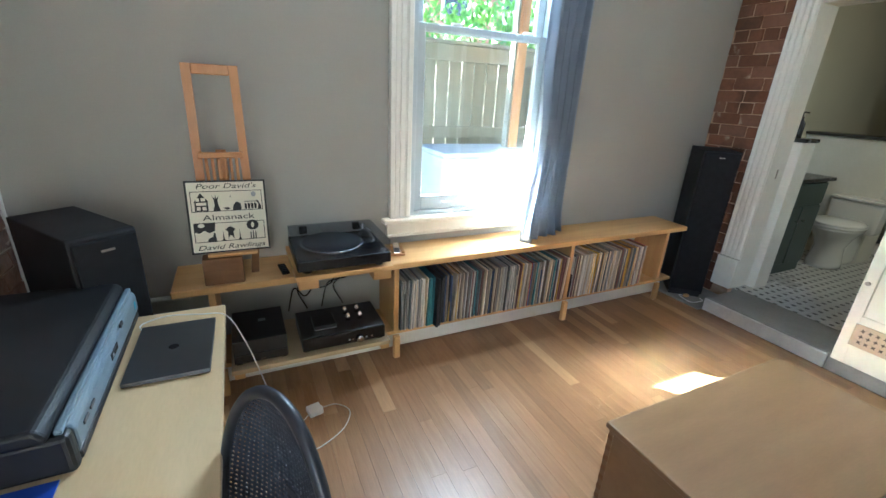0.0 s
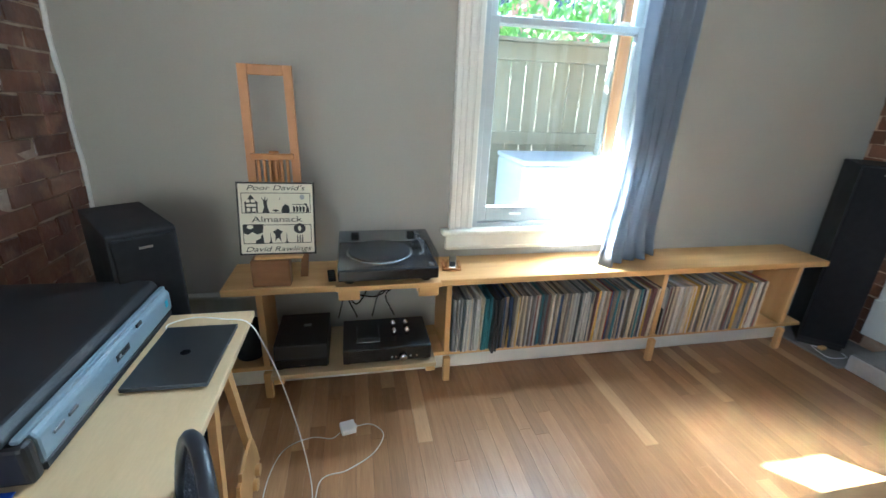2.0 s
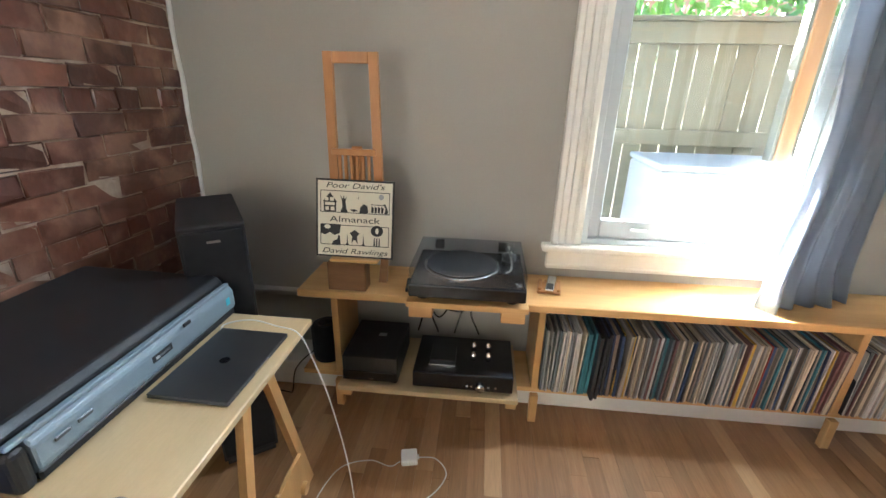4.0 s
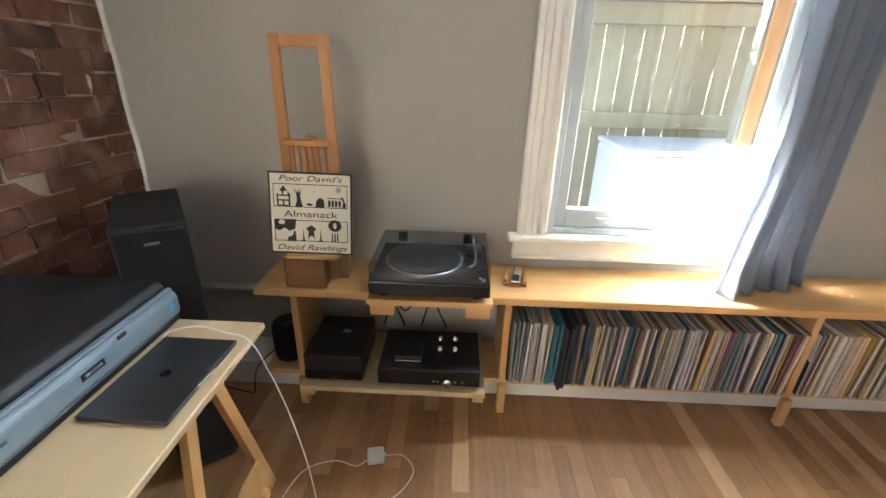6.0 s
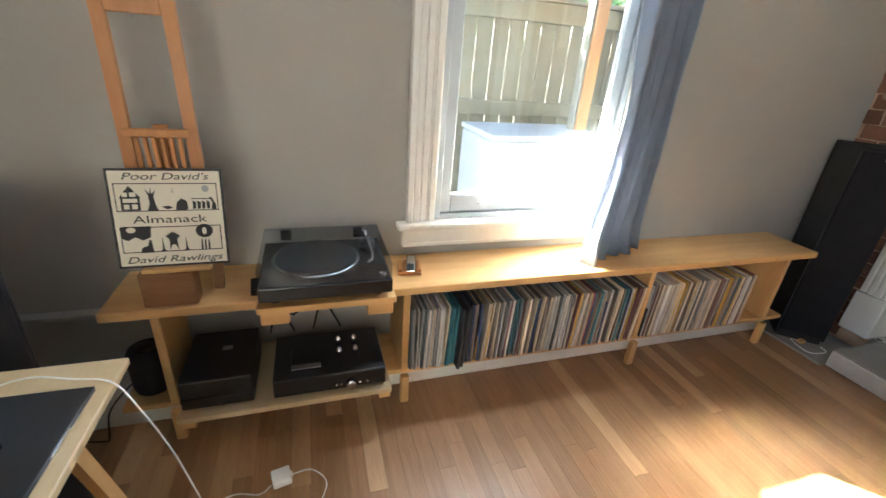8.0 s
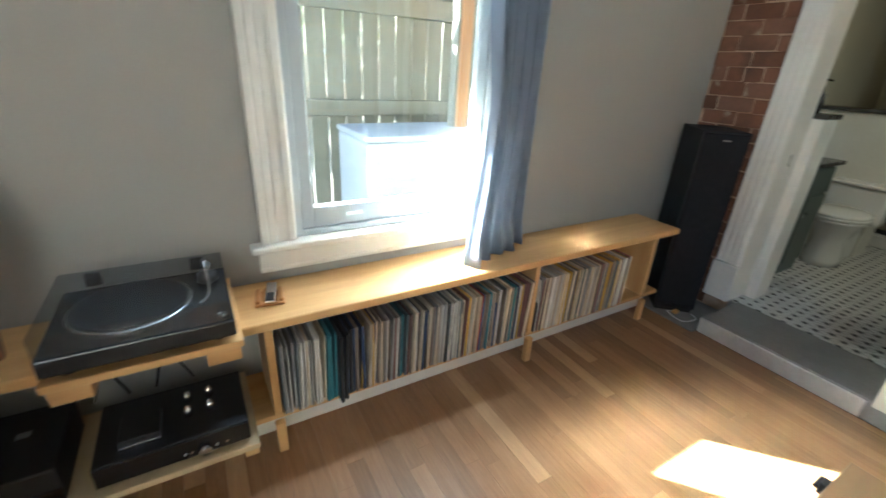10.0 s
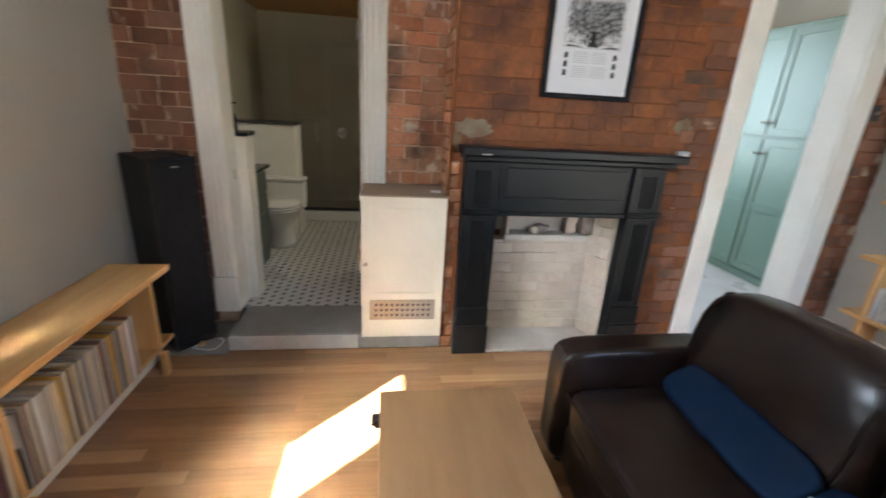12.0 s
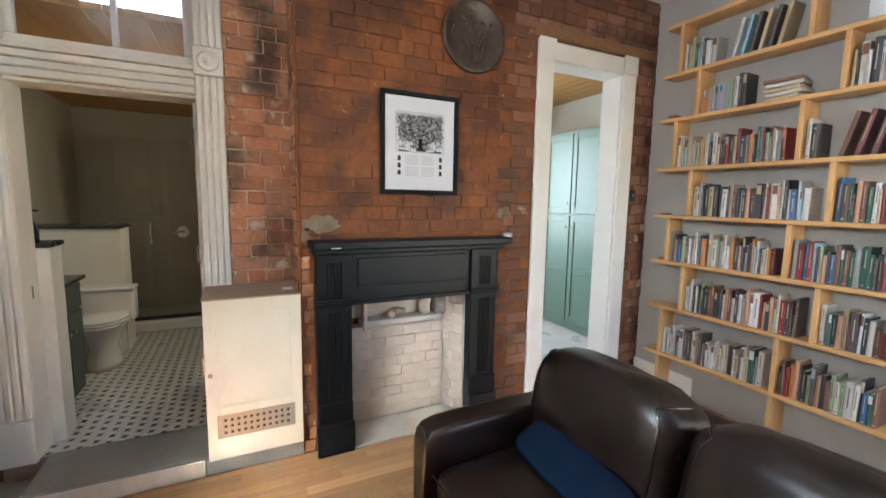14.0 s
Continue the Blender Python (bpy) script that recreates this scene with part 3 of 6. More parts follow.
bx(7.6, 7.8, 1.1, 3.1, -0.1, 3.3, 0, bm)
bx(6.62, 7.6, 1.1, 3.1, -0.1, BZ + 0.0, 0, bm)
solid("wall_bathroom", bm, BATHW, "grey green painted bathroom walls", "wall", "structure")
bm = bmesh.new()
for k in range(20):
    bx(E + 0.2, 8.0, 1.1 + k * 0.1, 1.1 + k * 0.1 + 0.098, 2.62, 2.66, 0.003, bm)
solid("ceiling_bathroom", bm, WOODCEIL, "amber board ceiling of the bathroom", "ceiling", "structure")
lamp = thing("ceiling_light", pose(5.6, 2.1, 2.62), "small round white ceiling light, switched off", "ceiling light")
part("base", lathe([(0.09, 0), (0.09, -0.015), (0.075, -0.02)]), WHITEP, lamp, smooth=True)
part("dome", lathe([(0.075, -0.0205), (0.065, -0.04), (0.035, -0.055), (0.004, -0.06)]), WHITEP, lamp, smooth=True)
# shower behind its kerb
kerb = solid("shower_kerb", bx(6.38, 6.62, 1.12, 3.08, BZ - 0.004, BZ + 0.1, 0.006), PORC, "white shower kerb", "kerb", "structure")
shower = thing("shower_screen", pose(6.5, 0, BZ + 0.1), "clear glass shower screen with a dark bottom rail", "shower screen")
part("bottom_rail", bx(-0.02, 0.02, 1.12, 2.5, 0.001, 0.04, 0.002), MATTB, shower)
part("pane", bx(-0.005, 0.005, 1.12, 2.18, 0.041, 1.98, 0.001), GLASS, shower)
part("door", bx(-0.005, 0.005, 2.19, 2.5, 0.041, 1.98, 0.001), GLASS, shower)
part("handle", tube([(-0.01, 2.2, 0.86), (-0.05, 2.2, 0.88), (-0.05, 2.2, 1.06), (-0.01, 2.2, 1.08)], 0.009), CHROME, shower, "chrome bar handle", True)
tap = thing("shower_mixer", pose(7.6, 2.02, 1.1), "chrome shower mixer valve on the wall", "tap")
part("plate", cyl(0.075, 0.075, (-0.012, 0, 0), (-0.001, 0, 0), 24), CHROME, tap, smooth=False)
part("lever", tube([(-0.012, 0, 0), (-0.06, 0, 0), (-0.07, 0.06, -0.01), (-0.07, 0.12, -0.02)], 0.012), CHROME, tap, smooth=True)
# boxed-in ledge behind the toilet
ledge = thing("boxed_ledge", pose(0, 0, 0), "white boxed ledge with a dark stone cap behind the toilet", "ledge", kind="structure")
part("panel", bx(5.8, 6.1, 2.33, 3.09, BZ - 0.004, 1.27, 0.004), WHITE, ledge)
part("cap", bx(5.77, 6.12, 2.31, 3.095, 1.272, 1.3, 0.004), DARKTOP, ledge, "dark stone cap")


def toilet():
    t = thing("toilet", pose(5.42, 2.43, BZ - 0.004), "white porcelain toilet with its lid closed", "toilet")
    part("base", lathe([(0.13, 0.0), (0.125, 0.05), (0.105, 0.2), (0.14, 0.3), (0.19, 0.38), (0.195, 0.4)], (0, 0, 0), 32, 1.35, 1.0), PORC, t, smooth=True)
    part("seat", lathe([(0.2, 0.402), (0.205, 0.415), (0.2, 0.425)], (0, 0, 0), 32, 1.3, 1.0), PORC, t, smooth=True)
    part("lid", lathe([(0.195, 0.427), (0.198, 0.44), (0.17, 0.452), (0.01, 0.458)], (0, 0, 0), 32, 1.3, 1.0), PORC, t, smooth=True)
    part("cistern", bx(0.2, 0.37, -0.2, 0.2, 0.33, 0.62, 0.03, None, 3), PORC, t)
    part("cistern_lid", bx(0.19, 0.375, -0.21, 0.21, 0.622, 0.65, 0.012, None, 2), PORC, t)
    part("trapway", bx(0.05, 0.36, -0.1, 0.1, 0.0, 0.33, 0.04, None, 3), PORC, t)


toilet()


def vanity():
    v = thing("vanity", pose(0, 0, BZ - 0.004), "dark green vanity cabinet with a dark stone top", "vanity")
    part("body", bx(4.42, 5.02, 2.46, 3.06, 0.0, 0.84, 0.004), DGREEN, v)
    part("worktop", bx(4.38, 5.06, 2.42, 3.08, 0.841, 0.87, 0.005), DARKTOP, v, "dark stone worktop")
    for x0 in (4.43, 4.73):
        d = part("door", bx(x0, x0 + 0.28, 2.445, 2.459, 0.1, 0.62, 0.003), DGREEN, v)
        part("knob", cyl(0.005, 0.013, (x0 + (0.24 if x0 < 4.6 else 0.04), 2.444, 0.5), (x0 + (0.24 if x0 < 4.6 else 0.04), 2.422, 0.5), 12), CHROME, d)
    part("drawer", bx(4.43, 5.01, 2.445, 2.459, 0.64, 0.82, 0.003), DGREEN, v)


vanity()
hw = thing("half_wall", pose(0, 0, 0), "white half-height side panel with a dark cap inside the door", "panel", kind="structure")
part("panel", bx(4.125, 4.3, 2.325, 3.08, BZ - 0.004, 1.27, 0.003), WHITE, hw)
part("cap", bx(4.122, 4.32, 2.315, 3.085, 1.272, 1.3, 0.003), DARKTOP, hw)
part("strike_plate", bx(E + 0.1, E + 0.115, D1B - 0.004, D1B - 0.001, 1.0, 1.07, 0.0005), BRASSY, door1)
soap = thing("soap_dispenser", pose(4.2, 2.42, 1.301), "small dark bottle on the half wall", "bottle")
part("bottle", lathe([(0.028, 0), (0.03, 0.01), (0.03, 0.1), (0.012, 0.13), (0.012, 0.15)]), GLOSSB, soap, smooth=True)
part("pump", tube([(0, 0, 0.151), (0, 0, 0.18), (0, -0.035, 0.178)], 0.005), GLOSSB, soap, smooth=True)

# ---- window ----
win = thing("window_1", pose(0, 0, 0), "tall white double-hung sash window with moulded casing", "window", kind="structure")
for x0, x1 in ((WX0 - 0.135, WX0), (WX1, WX1 + 0.135)):
    bm = bx(x0, x1, NN - 0.02, NN - 0.002, 0.772, WZ1 + 0.02, 0.003)
    s = 1 if x0 < 1.5 else -1
    e = x0 if s > 0 else x1
    for k, (o, w, d) in enumerate(((0.0, 0.028, 0.042), (0.03, 0.03, 0.03), (0.062, 0.03, 0.026), (0.1, 0.03, 0.03))):
        bx(min(e + s * o, e + s * (o + w)), max(e + s * o, e + s * (o + w)), NN - d, NN - 0.0205, 0.772, WZ1 + 0.02, 0.006, bm, 2)
    part("casing", bm, WHITE, win)
part("head_casing", bx(WX0 - 0.15, WX1 + 0.15, NN - 0.045, NN - 0.002, WZ1 + 0.021, WZ1 + 0.18, 0.006), WHITE, win)
part("window_sill", bx(WX0 - 0.175, WX1 + 0.15, NN - 0.062, NN + 0.1, 0.742, 0.7715, 0.008, None, 2), WHITE, win)
bm = bx(WX0 - 0.15, WX1 + 0.15, NN - 0.028, NN - 0.002, 0.655, 0.7405, 0.004)
bx(WX0 - 0.15, WX1 + 0.15, NN - 0.04, NN - 0.0285, 0.655, 0.675, 0.005, bm)
part("apron", bm, WHITE, win)
# sash and frame take a darker, bluer tone than the casing
SASHTONE = mat("sash_grey_blue", [(0.5, 0.54, 0.55), (0.46, 0.5, 0.51)], 0.35, 4, var=0.03, bump=0.02)
part("frame_side", bx(WX0, WX0 + 0.03, NN - 0.001, NN + 0.11, 0.773, WZ1, 0.002), SASHTONE, win)
part("frame_side", bx(WX1 - 0.03, WX1, NN - 0.001, NN + 0.11, 0.773, WZ1, 0.002), SASHTONE, win)
part("frame_head", bx(WX0 + 0.03, WX1 - 0.03, NN - 0.001, NN + 0.11, WZ1 - 0.03, WZ1, 0.002), SASHTONE, win)
part("outer_sill", bx(WX0 + 0.03, WX1 - 0.03, NN + 0.1, NN + 0.17, 0.735, 0.785, 0.004), SASHTONE, win)


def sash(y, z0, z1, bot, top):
    s = part("sash", bx(WX0 + 0.032, WX0 + 0.08, y, y + 0.04, z0, z1, 0.003), SASHTONE, win)
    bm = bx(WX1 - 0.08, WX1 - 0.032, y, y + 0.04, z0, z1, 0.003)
    part("stile", bm, SASHTONE, s)
    part("bottom_rail", bx(WX0 + 0.08, WX1 - 0.08, y, y + 0.04, z0, z0 + bot, 0.004), SASHTONE, s)
    part("top_rail", bx(WX0 + 0.08, WX1 - 0.08, y, y + 0.04, z1 - top, z1, 0.004), SASHTONE, s)
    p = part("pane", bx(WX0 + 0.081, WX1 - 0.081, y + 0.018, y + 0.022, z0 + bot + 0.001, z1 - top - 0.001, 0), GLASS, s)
    p.visible_shadow = False
    return s


low = sash(NN + 0.015, 0.8, 1.83, 0.085, 0.035)
sash(NN + 0.06, 1.795, WZ1 - 0.032, 0.035, 0.05)
part("inner_sill", bx(WX0 + 0.03, WX1 - 0.03, NN + 0.0, NN + 0.099, 0.773, 0.798, 0.003), SASHTONE, win)
for x in (1.55, 2.08):
    part("sash_lift", bx(x - 0.035, x + 0.035, NN - 0.002, NN + 0.014, 0.838, 0.85, 0.004, None, 2), WHITEP, low)
for x in (1.57, 2.05):
    part("sash_lock", bx(x - 0.03, x + 0.03, NN + 0.018, NN + 0.05, 1.831, 1.846, 0.005, None, 2), WHITEP, low)


def curtain():
    c = thing("curtain", pose(0, 0, 0), "slate blue linen curtain drawn aside, resting on the shelf", "curtain")
    U, V = 90, 48

    def sheet(back):
        """One layer of the hanging cloth; back: how far it lies behind the room side."""
        bm = bmesh.new()
        rows = []
        for j in range(V + 1):
            v = j / V
            z = 0.608 + v * 2.3
            waist = math.exp(-((z - 1.25) / 0.32) ** 2)
            foot = max(0.0, 1 - (z - 0.608) / 0.14)
            row = []
            for i in range(U + 1):
                u = i / U
                x = 1.982 + 0.05 * waist + 0.04 * v + u * (0.385 - 0.05 * waist - 0.03 * v + 0.035 * foot)
                amp = (0.034 - 0.008 * waist) * (0.75 + 0.25 * math.sin(5 * u + 2))
                y = 2.672 + 0.135 * u + amp * math.sin(u * 2 * math.pi * 4.6 + 0.9 * math.sin(2.4 * v + 0.4) + 0.9)
                y += 0.012 * noise.noise((u * 6, v * 5, 1.0)) - 0.016 * foot * math.sin(u * 11)
                x += 0.01 * noise.noise((u * 5, v * 7, 4.0)) + 0.012 * foot * noise.noise((u * 9, v * 30, 2.0))
                row.append(bm.verts.new((x + back * 0.5, y + back, z)))
            rows.append(row)
        for p, q in zip(rows, rows[1:]):
            for i in range(U):
                bm.faces.new((p[i], p[i + 1], q[i + 1], q[i]))
        return bm
    for name, back, cloth in (("cloth", 0.0, CURT), ("lining", 0.009, LINING)):
        ob = part(name, sheet(back), cloth, c, "pale grey lining facing the window" if back else "", smooth=True)
        s = ob.modifiers.new("thick", "SOLIDIFY")
        s.thickness = 0.002
    part("rod", cyl(0.012, 0.012, (1.05, 2.775, 2.93), (2.62, 2.775, 2.93), 14), MATTB, c)
    for x in (1.12, 2.55):
        part("bracket", bx(x - 0.01, x + 0.01, 2.775, NN - 0.002, 2.915, 2.945, 0.002), MATTB, c)


curtain()

# ---- record shelf along the window wall ----
ST, LT = 0.605, 0.17
shelf = thing("record_shelf", pose(0, 0, 0), "long low pine bench shelf full of records", "shelf")
part("top_board", bx(0.065, 3.49, 2.6, NN - 0.004, ST - 0.035, ST, 0.004), PINE, shelf)
part("lower_board", bx(0.04, 3.48, 2.63, NN - 0.004, LT - 0.024, LT, 0.003), PINE, shelf)
for x in (0.205, 1.105, 2.36, 3.3):
    part("upright", bx(x, x + 0.03, 2.62, 2.9, LT + 0.001, ST - 0.036, 0.003), PINE_V, shelf)
    part("leg", bx(x - 0.002, x + 0.034, 2.6, 2.632, 0.0, LT - 0.025, 0.003), PINE_V, shelf)

tts = thing("turntable_platform", pose(0, 0, ST), "pine board platform on two runners on the shelf", "platform")
part("board", bx(0.575, 1.035, 2.43, 2.86, 0.0465, 0.0695, 0.002), PINE, tts)
for x in (0.585, 0.935):
    part("runner", bx(x, x + 0.09, 2.436, 2.86, 0.001, 0.046, 0.002), PINE, tts)
amps = thing("amplifier_platform", pose(0, 0, LT), "birch plywood platform on two runners on the lower board", "platform")
part("board", bx(0.265, 1.035, 2.47, 2.88, 0.03, 0.053, 0.002), PLY, amps)
for x in (0.275, 0.985):
    part("runner", bx(x, x + 0.045, 2.476, 2.88, 0.001, 0.0295, 0.002), PINE, amps)


def turntable():
    t = thing("turntable", pose(0.803, 2.612, ST + 0.07), "black record player with a smoked lid", "turntable")
    for x in (-0.17, 0.17):
        for y in (-0.13, 0.13):
            part("foot", cyl(0.022, 0.025, (x, y, 0), (x, y, 0.022), 14), GLOSSB, t)
    part("plinth", bx(-0.218, 0.218, -0.185, 0.185, 0.0225, 0.075, 0.006, None, 2), GLOSSB, t)
    part("platter", lathe([(0.15, 0.0755), (0.152, 0.08), (0.152, 0.09), (0.148, 0.093)], (-0.03, -0.005, 0), 48), SILVER, t, "bright metal platter rim")
    part("mat", lathe([(0.14, 0.0935), (0.14, 0.097), (0.008, 0.0975)], (-0.03, -0.005, 0), 48), CLOTH, t)
    part("spindle", cyl(0.0035, 0.003, (-0.03, -0.005, 0.098), (-0.03, -0.005, 0.11), 8), CHROME, t)
    arm = part("tonearm_base", lathe([(0.03, 0.0755), (0.03, 0.1), (0.02, 0.1), (0.018, 0.108)], (0.165, 0.1, 0), 20), MATTB, t, smooth=True)
    part("tonearm", tube([(0.165, 0.15, 0.112), (0.165, 0.1, 0.112), (0.168, 0.0, 0.11), (0.16, -0.08, 0.108), (0.135, -0.11, 0.106)], 0.005), CHROME, arm, smooth=True)
    part("counterweight", cyl(0.016, 0.016, (0.165, 0.145, 0.11), (0.165, 0.172, 0.11), 16), CHROME, arm)
    part("headshell", bx(0.118, 0.142, -0.135, -0.105, 0.1, 0.112, 0.003), GLOSSB, arm)
    part("dial", cyl(0.014, 0.013, (0.19, -0.15, 0.0755), (0.19, -0.15, 0.083), 16), SILVER, t)
    lid = bx(-0.216, 0.216, -0.181, 0.181, 0.077, 0.135, 0)
    bmesh.ops.delete(lid, geom=[f for f in lid.faces if f.normal.z < -0.5], context="FACES")
    lid = part("lid", lid, SMOKE, t, "smoked clear acrylic lid")
    lid.visible_shadow = False
    th = lid.modifiers.new("thick", "SOLIDIFY")
    th.thickness, th.offset = 0.003, -1
    for x in (-0.14, 0.14):
        part("lid_hinge", bx(x - 0.02, x + 0.02, 0.182, 0.2, 0.08, 0.12, 0.003), GLOSSB, t)


turntable()


def amplifier():
    a = thing("power_amplifier", pose(0.4, 2.655, LT + 0.0535), "matt black power amplifier with a small lamp", "amplifier")
    part("case", bx(-0.12, 0.12, -0.15, 0.155, 0.01, 0.13, 0.005, None, 2), MATTB, a)
    part("front_panel", bx(-0.119, 0.119, -0.156, -0.1505, 0.014, 0.06, 0.002), GLOSSB, a)
    for x in (-0.1, 0.1):
        part("foot", bx(x - 0.012, x + 0.012, -0.14, 0.14, 0.0, 0.0095, 0.001), GLOSSB, a)
    part("badge", bx(0.0, 0.035, 0.02, 0.045, 0.1302, 0.131, 0), GREYINK, a)
    for x in (0.0, 0.012):
        part("lamp", cyl(0.003, 0.003, (x, -0.157, 0.026), (x, -0.1565, 0.026), 8), SILVER, a)


def preamp():
    p = thing("preamplifier", pose(0.8, 2.64, LT + 0.0535), "wide black preamplifier with chrome tubes on top", "amplifier")
    part("case", bx(-0.212, 0.212, -0.14, 0.14, 0.012, 0.088, 0.005, None, 2), MATTB, p)
    part("front_panel", bx(-0.211, 0.211, -0.147, -0.1405, 0.014, 0.086, 0.002), GLOSSB, p)
    for x in (-0.19, 0.19):
        part("foot", bx(x - 0.012, x + 0.012, -0.13, 0.13, 0.0, 0.0115, 0.001), GLOSSB, p)
    part("volume_knob", lathe([(0.019, 0), (0.019, 0.012), (0.016, 0.016)], seg=24), SILVER, p, "silver volume knob", True).matrix_local = pose(0.075, -0.1475, 0.035, 90, 0, 0)
    for x in (0.02, 0.038, 0.11, 0.14):
        part("button", cyl(0.005, 0.005, (x, -0.148, 0.035), (x, -0.1475, 0.035), 10), SILVER, p)
    for x, y in ((0.04, -0.03), (0.105, -0.03), (0.04, 0.045), (0.105, 0.045)):
        part("tube", lathe([(0.012, 0.1105), (0.013, 0.12), (0.013, 0.135), (0.006, 0.147), (0.002, 0.15)], (x, y, -0.022), 16), CHROME, p, "chrome capped valve", True)


amplifier()
preamp()
ph = thing("phono_box", pose(0.71, 2.6, LT + 0.143), "flat black box with a silver front edge", "electronics")
part("case", bx(-0.055, 0.055, -0.06, 0.06, 0.0, 0.03, 0.003), MATTB, ph)
part("front_plate", bx(-0.055, 0.055, -0.065, -0.0605, 0.001, 0.012, 0.001), SILVER, ph)
sp = thing("small_round_speaker", pose(0.125, 2.74, LT), "small black cloth covered smart speaker on the lower board", "speaker")
part("body", lathe([(0.05, 0), (0.066, 0.008), (0.072, 0.04), (0.072, 0.17), (0.062, 0.19), (0.03, 0.195)], seg=32), CLOTH, sp, smooth=True)
part("touch_top", lathe([(0.05, 0.1905), (0.03, 0.197), (0.002, 0.198)], seg=24), GLOSSB, sp, smooth=True)
bm = tube([(0.07, 2.82, 0.18), (0.03, 2.72, 0.185), (0.0, 2.63, 0.16), (-0.02, 2.62, 0.05), (-0.06, 2.65, 0.006), (-0.2, 2.68, 0.006)], 0.003)
part("cord", bm, GLOSSB, sp, "thin black cord", True).matrix_local = pose(-0.125, -2.74, -LT)
for k, (x, s) in enumerate(((0.56, 1), (0.66, -1), (0.74, 1), (0.86, -1))):
    bm = tube([(x, 2.83, 0.3), (x + 0.04 * s, 2.86, 0.42), (x + 0.1, 2.87, 0.36 + 0.04 * k), (x + 0.16, 2.86, 0.46), (x + 0.12 + 0.05 * s, 2.88, 0.55)], 0.004)
    solid("signal_cable", bm, GLOSSB, "black cable behind the amplifiers", "cable", group="cables behind the amplifiers", smooth=True)
bm = bx(0.71, 0.8, 2.8, 2.86, ST - 0.11, ST - 0.036, 0.004)
solid("power_adapter", bm, MATTB, "black power block under the shelf", "adapter")

# remote on its wooden rest, and a second black remote
rest = thing("remote_rest", pose(1.155, 2.755, ST, 0, 0, -8), "small slotted wooden rest on the shelf", "stand")
for x in (-0.04, -0.013, 0.013, 0.04):
    part("slat", bx(x - 0.008, x + 0.008, -0.045, 0.05, 0.012, 0.026, 0.003), EASELW, rest)
part("base", bx(-0.05, 0.05, -0.05, 0.055, 0.001, 0.0115, 0.003), EASELW, rest)
rem = thing("remote_control", pose(1.16, 2.75, ST + 0.027, 10, 0, -14), "small silver remote control on the wooden rest", "remote")
part("body", bx(-0.019, 0.019, -0.055, 0.06, 0.0, 0.01, 0.004, None, 2), SILVER, rem)
part("key_pad", bx(-0.014, 0.014, -0.048, -0.005, 0.0102, 0.0115, 0.001), MATTB, rem)
rem2 = thing("black_remote", pose(0.545, 2.7, ST, 0, 0, 6), "slim black remote lying on the shelf", "remote")
part("body", bx(-0.018, 0.018, -0.06, 0.06, 0.0, 0.014, 0.004, None, 2), GLOSSB, rem2)
for k in range(4):
    part("key", bx(-0.011, 0.011, -0.045 + k * 0.022, -0.033 + k * 0.022, 0.0142, 0.0155, 0.001), MATTB, rem2)


# ---- easel and the record sleeve on it ----
def easel():
    e = thing("table_easel", pose(0.333, 2.7, ST), "honey coloured wooden easel standing on the shelf", "easel")
    for s in (-1, 1):
        bm = prism([(s * 0.112, 0.14), (s * 0.078, 0.14), (s * 0.068, 0.94), (s * 0.102, 0.94)], 0.022, pose(0, -0.03, 0))
        part("stile", bm, EASELW, e)
        part("leg", prism([(s * 0.1, 0.0), (s * 0.065, 0.0), (s * 0.08, 0.139), (s * 0.112, 0.139)], 0.025, pose(0, 0.02, 0)), BROWNW, e)
    part("top_rail", bx(-0.068, 0.068, -0.03, -0.008, 0.9, 0.94, 0.003), EASELW, e)
    part("cross_rail", bx(-0.088, 0.088, -0.05, -0.0305, 0.57, 0.595, 0.004), EASELW, e)
    for k in range(6):
        x = -0.058 + k * 0.0232
        part("slat", bx(x - 0.006, x + 0.006, -0.045, -0.032, 0.3, 0.569, 0.002), EASELW, e)
    part("back_strut", bx(-0.02, 0.02, -0.005, 0.015, 0.14, 0.6, 0.003), EASELW, e)
    part("base_block", bx(-0.13, 0.035, -0.085, -0.01, 0.001, 0.13, 0.004), BROWNW, e)
    part("ledge", bx(-0.1, 0.1, -0.125, -0.02, 0.15, 0.163, 0.003), PINE, e)


easel()
AL = 0.315
alb = thing("record_sleeve_on_easel", pose(0.333, 2.592, 0.772, -10, 1.2, 2.5), "cream and black printed record sleeve leaning on the easel", "record sleeve")
part("sleeve", bx(-AL / 2, AL / 2, 0, 0.004, 0.0, AL, 0.0008), INK, alb)
part("printed_face", bx(-AL / 2 + 0.0075, AL / 2 - 0.0075, -0.0008, -0.0002, 0.0075, AL - 0.0075, 0), PAPER, alb, "cream printed face")


def flat(pts, parent=alb, material=INK, name="printed_shape", y=-0.0014):
    if parent is alb:
        c = 0.226 if pts[0][1] > 0.16 else 0.092
        pts = [(px * 1.01, c + (pz - c) * 1.13) for px, pz in pts]
    return part(name, prism(pts, 0.0005, pose(0, y, 0)), material, parent)


def ring(x0, x1, z0, z1, w=0.0028):
    bm = bx(x0, x1, -0.0014, -0.0009, z0, z0 + w, 0)
    bx(x0, x1, -0.0014, -0.0009, z1 - w, z1, 0, bm)
    bx(x0, x0 + w, -0.0014, -0.0009, z0 + w, z1 - w, 0, bm)
    bx(x1 - w, x1, -0.0014, -0.0009, z0 + w, z1 - w, 0, bm)
    part("printed_border", bm, INK, alb)


ring(-0.14, 0.14, 0.182, 0.27)
ring(-0.14, 0.14, 0.05, 0.133)
